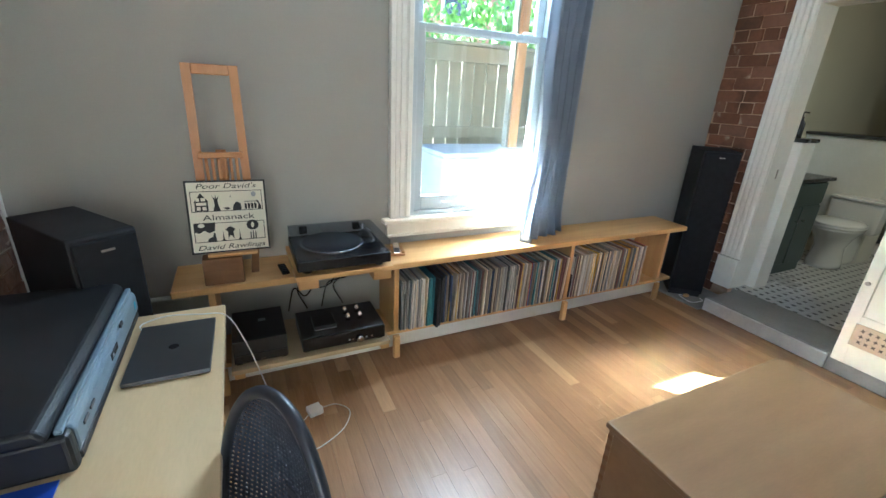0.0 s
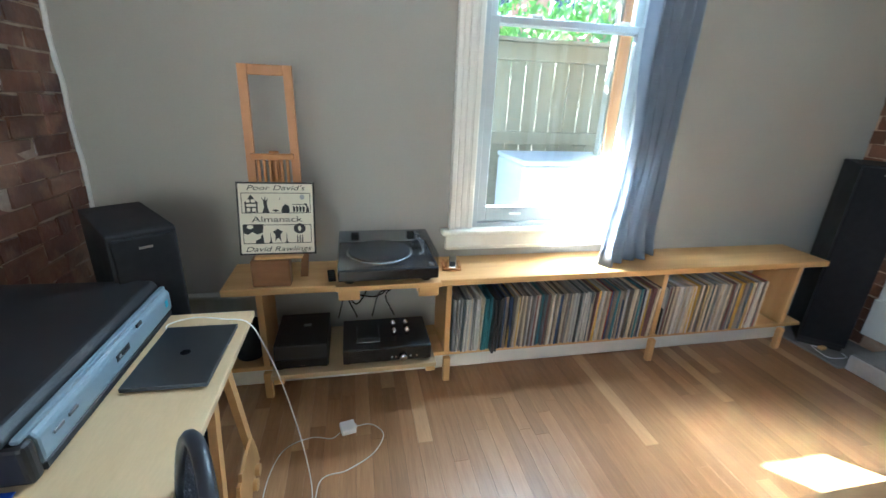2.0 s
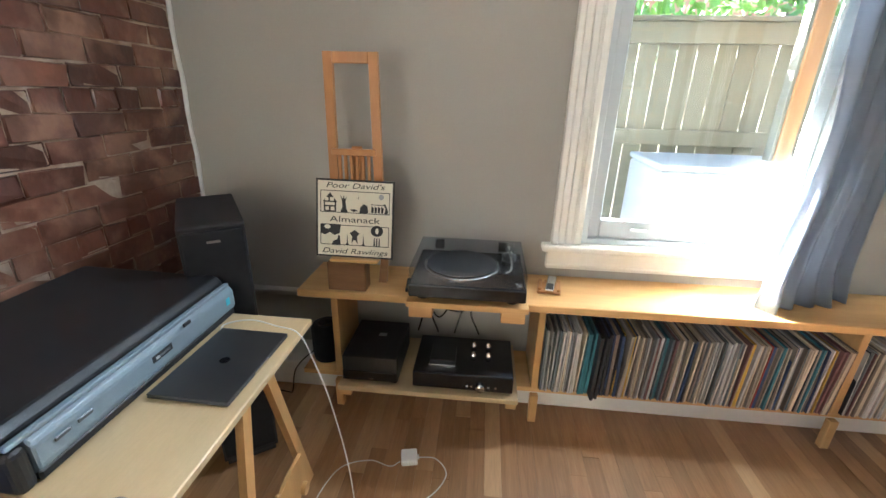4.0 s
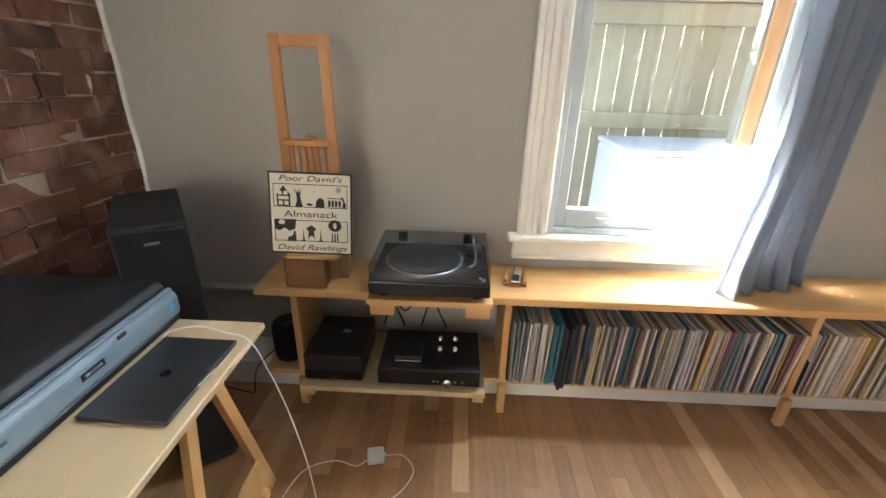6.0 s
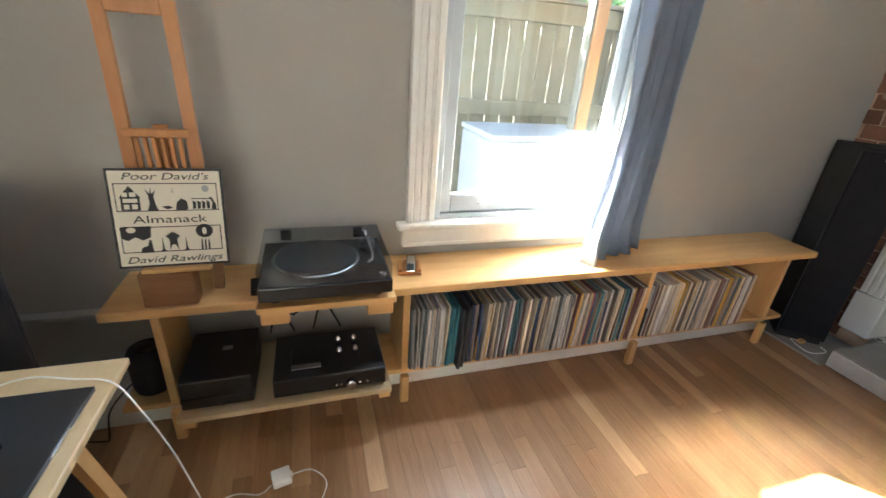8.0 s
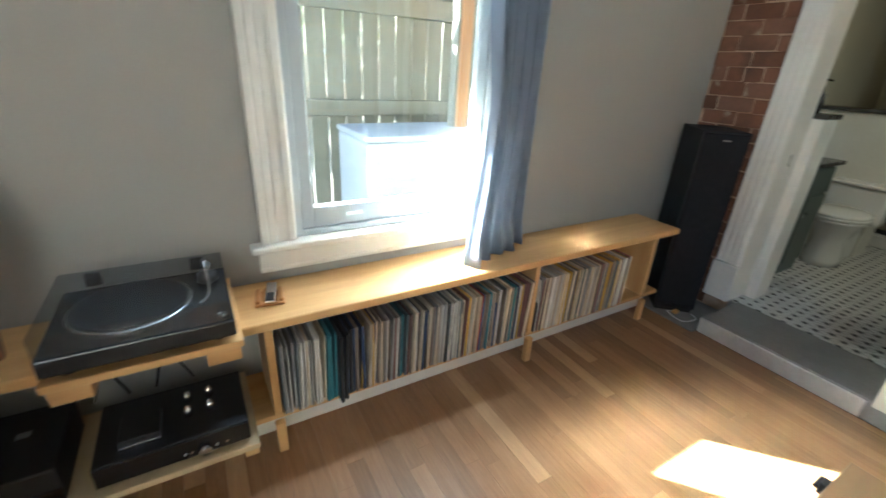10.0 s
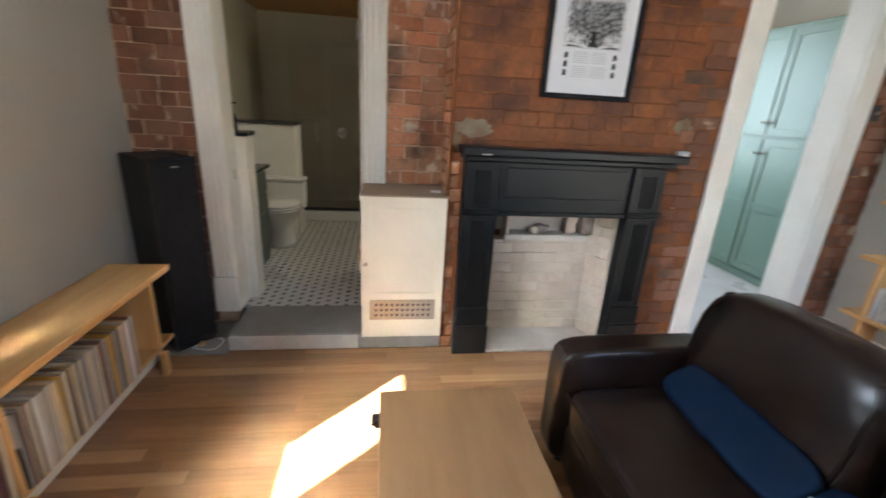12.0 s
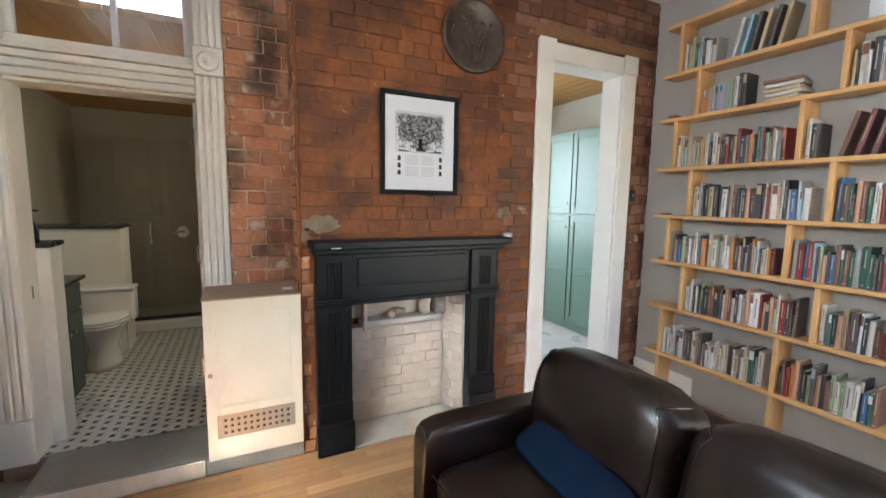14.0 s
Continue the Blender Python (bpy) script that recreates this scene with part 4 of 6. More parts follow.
for text, z, size, w, sh in (("Poor David's", 0.281, 0.03, 0.235, 0.25), ("Almanack", 0.145, 0.034, 0.205, 0.0), ("David Rawlings", 0.016, 0.03, 0.27, 0.3)):
    lettering(text, size, INK, alb, pose(0, -0.0014, z, 90, 0, 0), sh, w)


def disc(cx, cz, r, n=14, sx=1.0):
    return [(cx + sx * r * math.cos(2 * math.pi * k / n), cz + r * math.sin(2 * math.pi * k / n)) for k in range(n)]


flat([(-0.125, 0.19), (-0.125, 0.225), (-0.128, 0.225), (-0.1, 0.258), (-0.072, 0.225), (-0.075, 0.225), (-0.075, 0.19)])
for a, b, c, d in ((-0.119, -0.106, 0.228, 0.24), (-0.1, -0.084, 0.228, 0.24), (-0.119, -0.081, 0.212, 0.223), (-0.118, -0.104, 0.194, 0.207), (-0.097, -0.082, 0.194, 0.207)):
    flat([(a, c), (b, c), (b, d), (a, d)], material=PAPER, y=-0.002)
flat([(-0.058, 0.188), (-0.05, 0.21), (-0.052, 0.232), (-0.06, 0.25), (-0.048, 0.236), (-0.044, 0.252), (-0.042, 0.235), (-0.032, 0.247), (-0.038, 0.228), (-0.035, 0.208), (-0.028, 0.188)])
flat([(-0.02, 0.2), (-0.005, 0.192), (0.012, 0.196), (0.0, 0.202)])
flat([(0.004, 0.246), (0.012, 0.24), (0.016, 0.252), (0.014, 0.238)])
flat([(0.018, 0.19), (0.022, 0.21), (0.035, 0.222), (0.05, 0.215), (0.053, 0.195), (0.048, 0.188)])
for k in range(4):
    flat([(0.066 + k * 0.013, 0.192), (0.074 + k * 0.013, 0.192), (0.076 + k * 0.013, 0.21), (0.066 + k * 0.013, 0.216)])
flat([(0.064, 0.22), (0.116, 0.219), (0.116, 0.2215), (0.064, 0.2225)])
flat([(0.118, 0.19), (0.122, 0.21), (0.112, 0.226), (0.122, 0.224), (0.133, 0.2), (0.131, 0.19)])
flat(disc(0.105, 0.249, 0.01), material=GREYINK)
flat([(-0.136, 0.13), (-0.136, 0.096), (-0.12, 0.09), (-0.1, 0.1), (-0.082, 0.09), (-0.06, 0.098), (-0.056, 0.13)])
flat(disc(-0.11, 0.12, 0.008, 10, 1.6), material=PAPER, y=-0.002)
flat([(-0.092, 0.054), (-0.088, 0.068), (-0.07, 0.075), (-0.066, 0.09), (-0.06, 0.09), (-0.056, 0.054)])
for x in (-0.03, 0.035):
    flat([(x - 0.012, 0.055), (x - 0.002, 0.062), (x, 0.1), (x + 0.004, 0.062), (x + 0.012, 0.055)])
flat([(-0.012, 0.06), (-0.01, 0.09), (-0.02, 0.1), (0.0, 0.112), (0.02, 0.1), (0.01, 0.09), (0.013, 0.06), (0.004, 0.075), (-0.004, 0.075)])
flat(disc(0.09, 0.112, 0.02, 16, 1.25))
flat(disc(0.09, 0.112, 0.011, 12, 0.6), material=PAPER, y=-0.002)
for x in (0.08, 0.09, 0.1):
    flat([(x - 0.003, 0.056), (x - 0.002, 0.082), (x + 0.002, 0.09), (x + 0.003, 0.056)])


# ---- records on the lower board ----
def lp_mesh(k):
    w = (0.004, 0.006, 0.009, 0.013)[k]
    bm = bx(0, w, 0, 0.312, 0, 0.312, 0.0012 if k else 0.0008)
    return w, bm


REC = [((0.7, 0.67, 0.6), "off-white"), ((0.42, 0.36, 0.28), "buff"), ((0.04, 0.07, 0.15), "dark blue"), ((0.03, 0.03, 0.033), "black"),
       ((0.22, 0.17, 0.13), "brown"), ((0.42, 0.045, 0.03), "red"), ((0.13, 0.16, 0.17), "slate grey"), ((0.62, 0.37, 0.06), "ochre"),
       ((0.05, 0.19, 0.22), "teal"), ((0.3, 0.29, 0.28), "grey"), ((0.2, 0.09, 0.08), "maroon"), ((0.74, 0.62, 0.43), "cream")]
RECM = [mat("sleeve_" + n.replace(" ", "_"), [tuple(c * 0.8 for c in col), col], 0.5, 14, (8, 1, 1), 0.18, 0.1, 80, rnd=0.2, spots=((0.5, 0.47, 0.4), 25.0, 0.7)) for col, n in REC]
rng = random.Random(5)
LPM = {}
x = 1.142
count = 0
while x < 3.1 and count < 230:
    if 2.34 < x < 2.395:
        x = 2.396
    k = rng.choices((0, 1, 2, 3), (4, 6, 3, 1))[0]
    if x > 2.45:
        c = rng.choices(range(12), (5, 6, 0, 1, 3, 1, 1, 2, 0, 3, 2, 7))[0]
    elif x < 1.3:
        c = rng.choice((0, 9, 0, 11, 9, 6))
        k = min(k, 2)
    else:
        c = rng.choices(range(12), (5, 6, 3, 3, 5, 2, 5, 1, 1, 6, 3, 4))[0]
    out = 0.0
    if 1.3 < x < 1.345:
        c, k, out = 8, 3, 0.0
    elif 1.345 <= x < 1.38:
        c, k, out = 3, 3, 0.035
    if (k, c) not in LPM:
        w, bm = lp_mesh(k)
        LPM[k, c] = (w, mesh_of("record_sleeve", bm, RECM[c]))
    w, me = LPM[k, c]
    ob = new("record_sleeve", me)
    tilt = rng.gauss(1.2, 1.0)
    ob.matrix_world = pose(x, 2.606 - out + abs(rng.gauss(0, 0.006)), LT + 0.003, 0, tilt, rng.gauss(0, 0.5)) @ Matrix.Diagonal((1, 0.97, rng.uniform(0.985, 1.01), 1))
    tagged(ob, "upright %s record sleeve on the low pine shelf" % REC[c][1], "record", "records on the shelf")
    x += w + 0.0026 + 0.004 * (rng.random() < 0.15)
    count += 1

# ---- floor speakers ----
def floor_speaker(m, w, d, h, label, chamfer):
    s = thing("floor_speaker", m, label, "speaker")
    pts = [(-d / 2, 0.03), (d / 2, 0.03), (d / 2, h), (-d / 2 + chamfer, h), (-d / 2, h - chamfer * 0.55)]
    bm = bmesh.new()
    prism([(y, z) for y, z in pts], w, Matrix(((0, 1, 0, -w / 2), (1, 0, 0, 0), (0, 0, 1, 0), (0, 0, 0, 1))), bm)
    bmesh.ops.bevel(bm, geom=list(bm.edges), offset=0.004, segments=2, affect="EDGES", profile=0.5)
    part("cabinet", bm, BLACK, s)
    part("plinth", bx(-w / 2 + 0.01, w / 2 - 0.01, -d / 2 + 0.01, d / 2 - 0.01, 0.001, 0.0295, 0.003), MATTB, s)
    part("grille", bx(-w / 2 + 0.008, w / 2 - 0.008, -d / 2 - 0.018, -d / 2 - 0.0005, 0.06, h - chamfer * 0.55 - 0.01, 0.005, None, 2), CLOTH, s, "black cloth grille")
    part("badge", bx(-0.02, 0.02, -d / 2 - 0.021, -d / 2 - 0.0185, h - chamfer * 0.55 - 0.05, h - chamfer * 0.55 - 0.042, 0.0005), BRASSY, s)
    return s


floor_speaker(pose(-0.155, 2.43, 0.0, 0, 0, 36), 0.2, 0.43, 1.0, "tall black floor speaker in the brick corner", 0.012)
floor_speaker(pose(3.72, 2.69, 0.013, 0, 0, -42), 0.25, 0.36, 1.17, "tall black floor speaker beside the bathroom door", 0.0001)

# ---- desk with scanner and laptop ----
DT = 0.7
desk = thing("trestle_desk", pose(0, 0, 0), "pale birch plywood desk top on wooden trestles", "desk")
part("desk_top", bx(-0.5, 0.297, 0.72, 2.22, DT - 0.022, DT, 0.003), PLY, desk)


def trestle(y0):
    for s in (0, 1):
        xx = 0.22 - s * 0.6
        for a, b in ((0.02, 0.2), (-0.06, -0.17)):
            m = Matrix.Translation((xx, y0, 0))
            bm = prism([(a, DT - 0.06), (a + (0.04 if a > 0 else -0.04), DT - 0.06), (b + (0.04 if a > 0 else -0.04), 0.0), (b, 0.0)], 0.024,
                       m @ Matrix(((0, 1, 0, 0), (1, 0, 0, 0), (0, 0, 1, 0), (0, 0, 0, 1))))
            part("trestle_leg", bm, PINE_V, desk)
    part("trestle_beam", bx(-0.42, 0.27, y0 - 0.04, y0 + 0.04, DT - 0.0595, DT - 0.0225, 0.003), PINE, desk)


trestle(1.97)
trestle(1.0)
pts = [(-0.08, 0.03), (-0.07, 0.13), (-0.1, 0.17), (-0.085, 0.215), (-0.06, 0.21), (-0.05, 0.235), (-0.03, 0.22), (0.03, 0.235), (0.12, 0.23), (0.15, 0.15), (0.17, 0.07), (0.1, 0.085), (0.07, 0.055), (0.03, 0.06), (0.0, 0.02), (-0.04, 0.01)]
bm = prism(pts, 0.012, Matrix.Translation((0.252, 1.98, 0.0)) @ Matrix(((0, 1, 0, 0), (1, 0, 0, 0), (0, 0, 1, 0), (0, 0, 0, 1))))
part("cut_out_brace", bm, PINE_V, desk, "shaped plywood brace between the trestle legs")
for y, z in ((2.03, 0.07), (2.08, 0.09)):
    part("wheel_disc", cyl(0.022, 0.022, (0.265, y, z), (0.28, y, z), 18), PINE, desk)

scan = thing("flatbed_scanner", pose(0, 0, DT), "large blue grey flatbed scanner with a dark lid", "scanner")
prof = [(-0.49, 0.002), (0.012, 0.002), (0.03, 0.03), (0.03, 0.085), (0.018, 0.1), (-0.49, 0.1)]
bm = prism(prof, 0.67, pose(0, 1.56, 0))
bmesh.ops.bevel(bm, geom=list(bm.edges), offset=0.008, segments=2, affect="EDGES", profile=0.5)
part("body", bm, SCANBLUE, scan)
prof = [(-0.485, 0.102), (0.002, 0.102), (0.006, 0.118), (-0.012, 0.138), (-0.485, 0.145)]
bm = prism(prof, 0.715, pose(0, 1.505, 0))
bmesh.ops.bevel(bm, geom=list(bm.edges), offset=0.01, segments=3, affect="EDGES", profile=0.5)
part("lid", bm, SCANDARK, scan, "dark textured lid")
part("end_cap", bx(-0.49, 0.031, 1.522, 1.559, 0.002, 0.101, 0.014, None, 3), SCANDARK, scan, "dark rounded end of the scanner")
part("lid_trim", bx(0.0055, 0.022, 1.53, 2.222, 0.1005, 0.112, 0.004, None, 2), SCANBLUE, scan)
part("skirt", bx(0.0, 0.029, 1.561, 2.22, 0.001, 0.026, 0.005), SCANDARK, scan)
part("badge", bx(0.0305, 0.0325, 1.86, 1.93, 0.055, 0.075, 0.001), SCANDARK, scan)
part("badge_bar", bx(0.0328, 0.0335, 1.87, 1.92, 0.061, 0.069, 0), SILVER, scan)
part("sticker", bx(0.0305, 0.0312, 2.18, 2.2, 0.048, 0.072, 0), TEAL, scan, "small cyan sticker")
for k in range(2):
    part("button", bx(0.0305, 0.034, 1.6 + k * 0.05, 1.635 + k * 0.05, 0.06, 0.07, 0.002), SPACEGREY, scan)
part("latch", bx(0.0305, 0.036, 1.98, 2.01, 0.088, 0.1, 0.002), SCANDARK, scan)

lap = thing("laptop", pose(0.16, 1.95, DT, 0, 0, -1), "closed space grey laptop on the desk", "laptop")
part("base", bx(-0.107, 0.107, -0.155, 0.155, 0.002, 0.0085, 0.003, None, 2), SPACEGREY, lap)
part("lid", bx(-0.107, 0.107, -0.155, 0.155, 0.0095, 0.015, 0.0025, None, 2), SPACEGREY, lap)
part("lid_mark", cyl(0.014, 0.014, (-0.0, 0.0, 0.0151), (0.0, 0.0, 0.0156), 24), GLOSSB, lap, "round dark mark on the lid")
part("notch", bx(0.1065, 0.1085, -0.035, 0.035, 0.004, 0.012, 0.0005), SILVER, lap)
bm = tube([(0.06, 2.085, DT + 0.008), (0.05, 2.13, DT + 0.012), (0.12, 2.16, DT + 0.016), (0.22, 2.13, DT + 0.02), (0.3, 2.11, DT + 0.012), (0.345, 2.1, 0.62), (0.39, 2.1, 0.45),
           (0.44, 2.08, 0.2), (0.47, 2.02, 0.015), (0.46, 1.9, 0.004), (0.33, 1.88, 0.004), (0.29, 2.05, 0.004), (0.33, 2.24, 0.004), (0.44, 2.3, 0.004), (0.53, 2.28, 0.006), (0.57, 2.3, 0.014)], 0.0022, per=10)
solid("charging_cord", bm, WHITEP, "white laptop charging cord running down to the floor", "cord", smooth=True)
chg = thing("charger", pose(0.603, 2.325, 0.0, 0, 0, 12), "white square power adapter lying on the floor", "adapter")
part("block", bx(-0.033, 0.033, -0.033, 0.033, 0.001, 0.029, 0.006, None, 3), WHITEP, chg)
part("plug", bx(0.0335, 0.04, -0.01, 0.01, 0.008, 0.02, 0.002), WHITEP, chg)
bm = tube([(0.64, 2.33, 0.014), (0.71, 2.34, 0.004), (0.76, 2.27, 0.004), (0.71, 2.17, 0.004), (0.6, 2.1, 0.004), (0.5, 2.07, 0.004), (0.45, 1.9, 0.004), (0.2, 1.7, 0.004)], 0.0022, per=10)
solid("mains_cord", bm, WHITEP, "white mains cord looping over the floor", "cord", smooth=True)
solid("blue_folder", bx(-0.3, 0.0, 1.15, 1.515, DT + 0.001, DT + 0.004, 0), PAPERBLUE, "bright blue paper folder on the desk", "folder")


# ---- office chair ----
def office_chair():
    c = thing("office_chair", pose(0.25, 1.232, 0.0, 0, 0, 117), "black mesh office chair pulled up to the desk", "office chair")
    bm = bmesh.new()
    U, V = 58, 72
    rows = []

    def surf(u, v):
        z = 0.46 + 0.472 * v
        half = 0.2 * (1 - max(0, (v - 0.25) / 0.75) ** 2.1) ** 0.5 if v > 0.25 else 0.18 + 0.02 * v / 0.25
        x = u * half
        return Vector((x, -0.17 + 0.05 * (x / 0.2) ** 2 - 0.03 * math.sin(v * 3.1) - 0.02 * v * v, z))
    for j in range(V + 1):
        rows.append([bm.verts.new(surf(-1 + 2 * i / U, min(j / V, 0.995))) for i in range(U + 1)])
    for j, (p, q) in enumerate(zip(rows, rows[1:])):
        for i in range(U):
            if not (i % 2 and j % 2):
                bm.faces.new((p[i], p[i + 1], q[i + 1], q[i]))
    back = part("backrest", bm, MESHF, c, "black woven mesh backrest", True)
    s = back.modifiers.new("thick", "SOLIDIFY")
    s.thickness = 0.003
    edge = [surf(-1, v / 10) for v in range(0, 10)] + [surf(-1, 0.95), surf(-1, 0.985), surf(0, 0.999), surf(1, 0.985), surf(1, 0.95)] + [surf(1, v / 10) for v in range(9, -1, -1)]
    part("back_frame", tube(edge, 0.013, per=4), FRAMEC, c, "rounded dark plastic frame", True)
    part("spine", bx(-0.03, 0.03, -0.25, -0.2, 0.4, 0.7, 0.012, None, 2), FRAMEC, c)
    part("seat", soft(-0.22, 0.22, -0.16, 0.28, 0.43, 0.5), MESHF, c, smooth=True)
    part("gas_column", cyl(0.028, 0.028, (0, 0.05, 0.09), (0, 0.05, 0.43), 16), MATTB, c)
    for k in range(5):
        a = 2 * math.pi * k / 5
        d = Vector((math.cos(a), math.sin(a), 0))
        o = Vector((0, 0.05, 0))
        leg = part("base_leg", tube([o + Vector((0, 0, 0.1)), o + d * 0.12 + Vector((0, 0, 0.09)), o + d * 0.24 + Vector((0, 0, 0.07))], 0.018), FRAMEC, c, smooth=True)
        n = Vector((-d.y, d.x, 0))
        part("castor", cyl(0.028, 0.028, o + d * 0.24 + Vector((0, 0, 0.0285)) - n * 0.02, o + d * 0.24 + Vector((0, 0, 0.0285)) + n * 0.02, 14), GLOSSB, leg)


office_chair()


# ---- blanket chest used as a table ----
def chest():
    c = thing("wooden_chest", pose(0, 0, 0), "plain tan wooden chest with dovetailed corners, used as a low table", "chest")
    X0, X1, Y0, Y1 = 1.49, 2.52, 0.87, 1.4
    part("front_panel", bx(X0, X1, Y0, Y0 + 0.02, 0.002, 0.404, 0.001), CHESTW, c)
    part("back_panel", bx(X0, X1, Y1 - 0.02, Y1, 0.002, 0.404, 0.001), CHESTW, c)
    for x in (X0, X1 - 0.02):
        part("end_panel", bx(x, x + 0.02, Y0 + 0.0205, Y1 - 0.0205, 0.002, 0.404, 0.001), CHESTW, c)
    for x in (X0 - 0.001, X1 - 0.019):
        for y in (Y0, Y1 - 0.02):
            for k in range(8):
                z = 0.03 + k * 0.047
                part("dovetail", bx(x, x + 0.02, y - 0.0008, y + 0.0208, z, z + 0.022, 0.001), BROWNW, c)
    part("lid", bx(X0 - 0.012, X1 + 0.012, Y0 - 0.012, Y1 + 0.01, 0.4055, 0.43, 0.004, None, 2), CHESTW, c)
    for x in (1.66, 2.42):
        h = part("hinge_arm", bx(x - 0.02, x + 0.02, Y1 + 0.0005, Y1 + 0.03, 0.36, 0.4, 0.003), MATTB, c, "black metal lid stay")
        part("hinge_pin", cyl(0.007, 0.007, (x - 0.026, Y1 + 0.034, 0.385), (x + 0.026, Y1 + 0.034, 0.385), 10), MATTB, h)


chest()


# ---- leather sofa ----
def sofa():
    s = thing("leather_sofa", pose(0, 0, 0), "dark brown leather two-seat sofa with padded back", "sofa")
    X0, X1, Y0, Y1 = 0.98, 2.64, -0.32, 0.66
    part("base", soft(X0 + 0.14, X1 - 0.14, Y0 + 0.06, Y1 - 0.02, 0.06, 0.31, 14, 8, 0.003), LEATHER, s, smooth=True)
    for a, b in ((X0, X0 + 0.16), (X1 - 0.16, X1)):
        arm = part("arm", soft(a, b, Y0 + 0.05, Y1 + 0.01, 0.05, 0.62, 9, 12, 0.005), LEATHER, s, smooth=True)
        part("piping", tube([(a + 0.03, Y1 - 0.004, 0.1), (a + 0.03, Y1 - 0.004, 0.5), (a + 0.036, Y1 - 0.008, 0.57), (a + 0.06, Y1 - 0.01, 0.588), (b - 0.06, Y1 - 0.01, 0.588), (b - 0.036, Y1 - 0.008, 0.57), (b - 0.03, Y1 - 0.004, 0.5), (b - 0.03, Y1 - 0.004, 0.1)], 0.005), LEATHER, arm, smooth=True)
        for y in (Y0 + 0.12, Y1 - 0.08):
            part("foot", cyl(0.02, 0.026, ((a + b) / 2, y, 0.0), ((a + b) / 2, y, 0.07), 14), MATTB, s)
    mid = 1.81
    for a, b in ((X0 + 0.16, mid), (mid, X1 - 0.16)):
        seat = part("seat_cushion", soft(a + 0.004, b - 0.004, Y0 + 0.2, Y1 - 0.005, 0.3, 0.47, 8, 12, 0.007, sag=0.03), LEATHER, s, smooth=True)
        part("piping", tube([(a + 0.02, Y1 - 0.012, 0.44), ((a + b) / 2, Y1 - 0.004, 0.445), (b - 0.02, Y1 - 0.012, 0.44)], 0.004), LEATHER, seat, smooth=True)
    part("back_frame", soft(X0 + 0.08, X1 - 0.08, Y0, Y0 + 0.2, 0.06, 0.78, 9, 9, 0.004), LEATHER, s, smooth=True)
    for a, b in ((X0 + 0.1, mid), (mid, X1 - 0.06)):
        m = Matrix.Translation((0, 0.03, 0.62)) @ pose(0, 0, 0, 12, 0, 0) @ Matrix.Translation((0, -0.03, -0.62))
        cu = part("back_cushion", soft(a + 0.003, b - 0.003, -0.2, 0.12, 0.4, 0.91, 4.2, 22, 0.009, None, m, 0.06), LEATHER, s, smooth=True)
        h, c = Vector(((b - a) / 2 - 0.003, 0.16, 0.255)), Vector(((a + b) / 2, -0.04, 0.655))

        def on_cover(px, py, pz, pw=4.2):
            """A point of the cushion's rounded cover."""
            k = max(abs(px), abs(py), abs(pz)) / (abs(px) ** pw + abs(py) ** pw + abs(pz) ** pw) ** (1 / pw)
            return m @ (c + Vector((px * h.x, py * h.y, pz * h.z)) * k)
        for q in (-0.97, 0.97):
            line = [on_cover(q, 1.0, -0.6 + 0.2 * n) for n in range(9)] + [on_cover(q, 0.75 - 0.25 * n, 1.0) for n in range(6)]
            part("seam", tube(line, 0.006, 6, per=4), LEATHER, cu, smooth=True)


sofa()
for x, y, rz, n in ((2.16, 0.27, -3, 1), (1.545, 0.25, 4, 2)):
    p = thing("lumbar_pillow", pose(x, y, 0.468, 56, 0, rz), "long navy blue velvet pillow lying on the sofa seat", "pillow", "pillows on the sofa")
    part("cover", soft(-0.3, 0.3, -0.036, 0.036, 0.0, 0.2, 5, 12, 0.008), BLUEV, p, smooth=True)
    part("care_tag", bx(-0.305, -0.285, -0.002, 0.002, 0.09, 0.12, 0.0005), WHITEP, p, "tiny white tag")


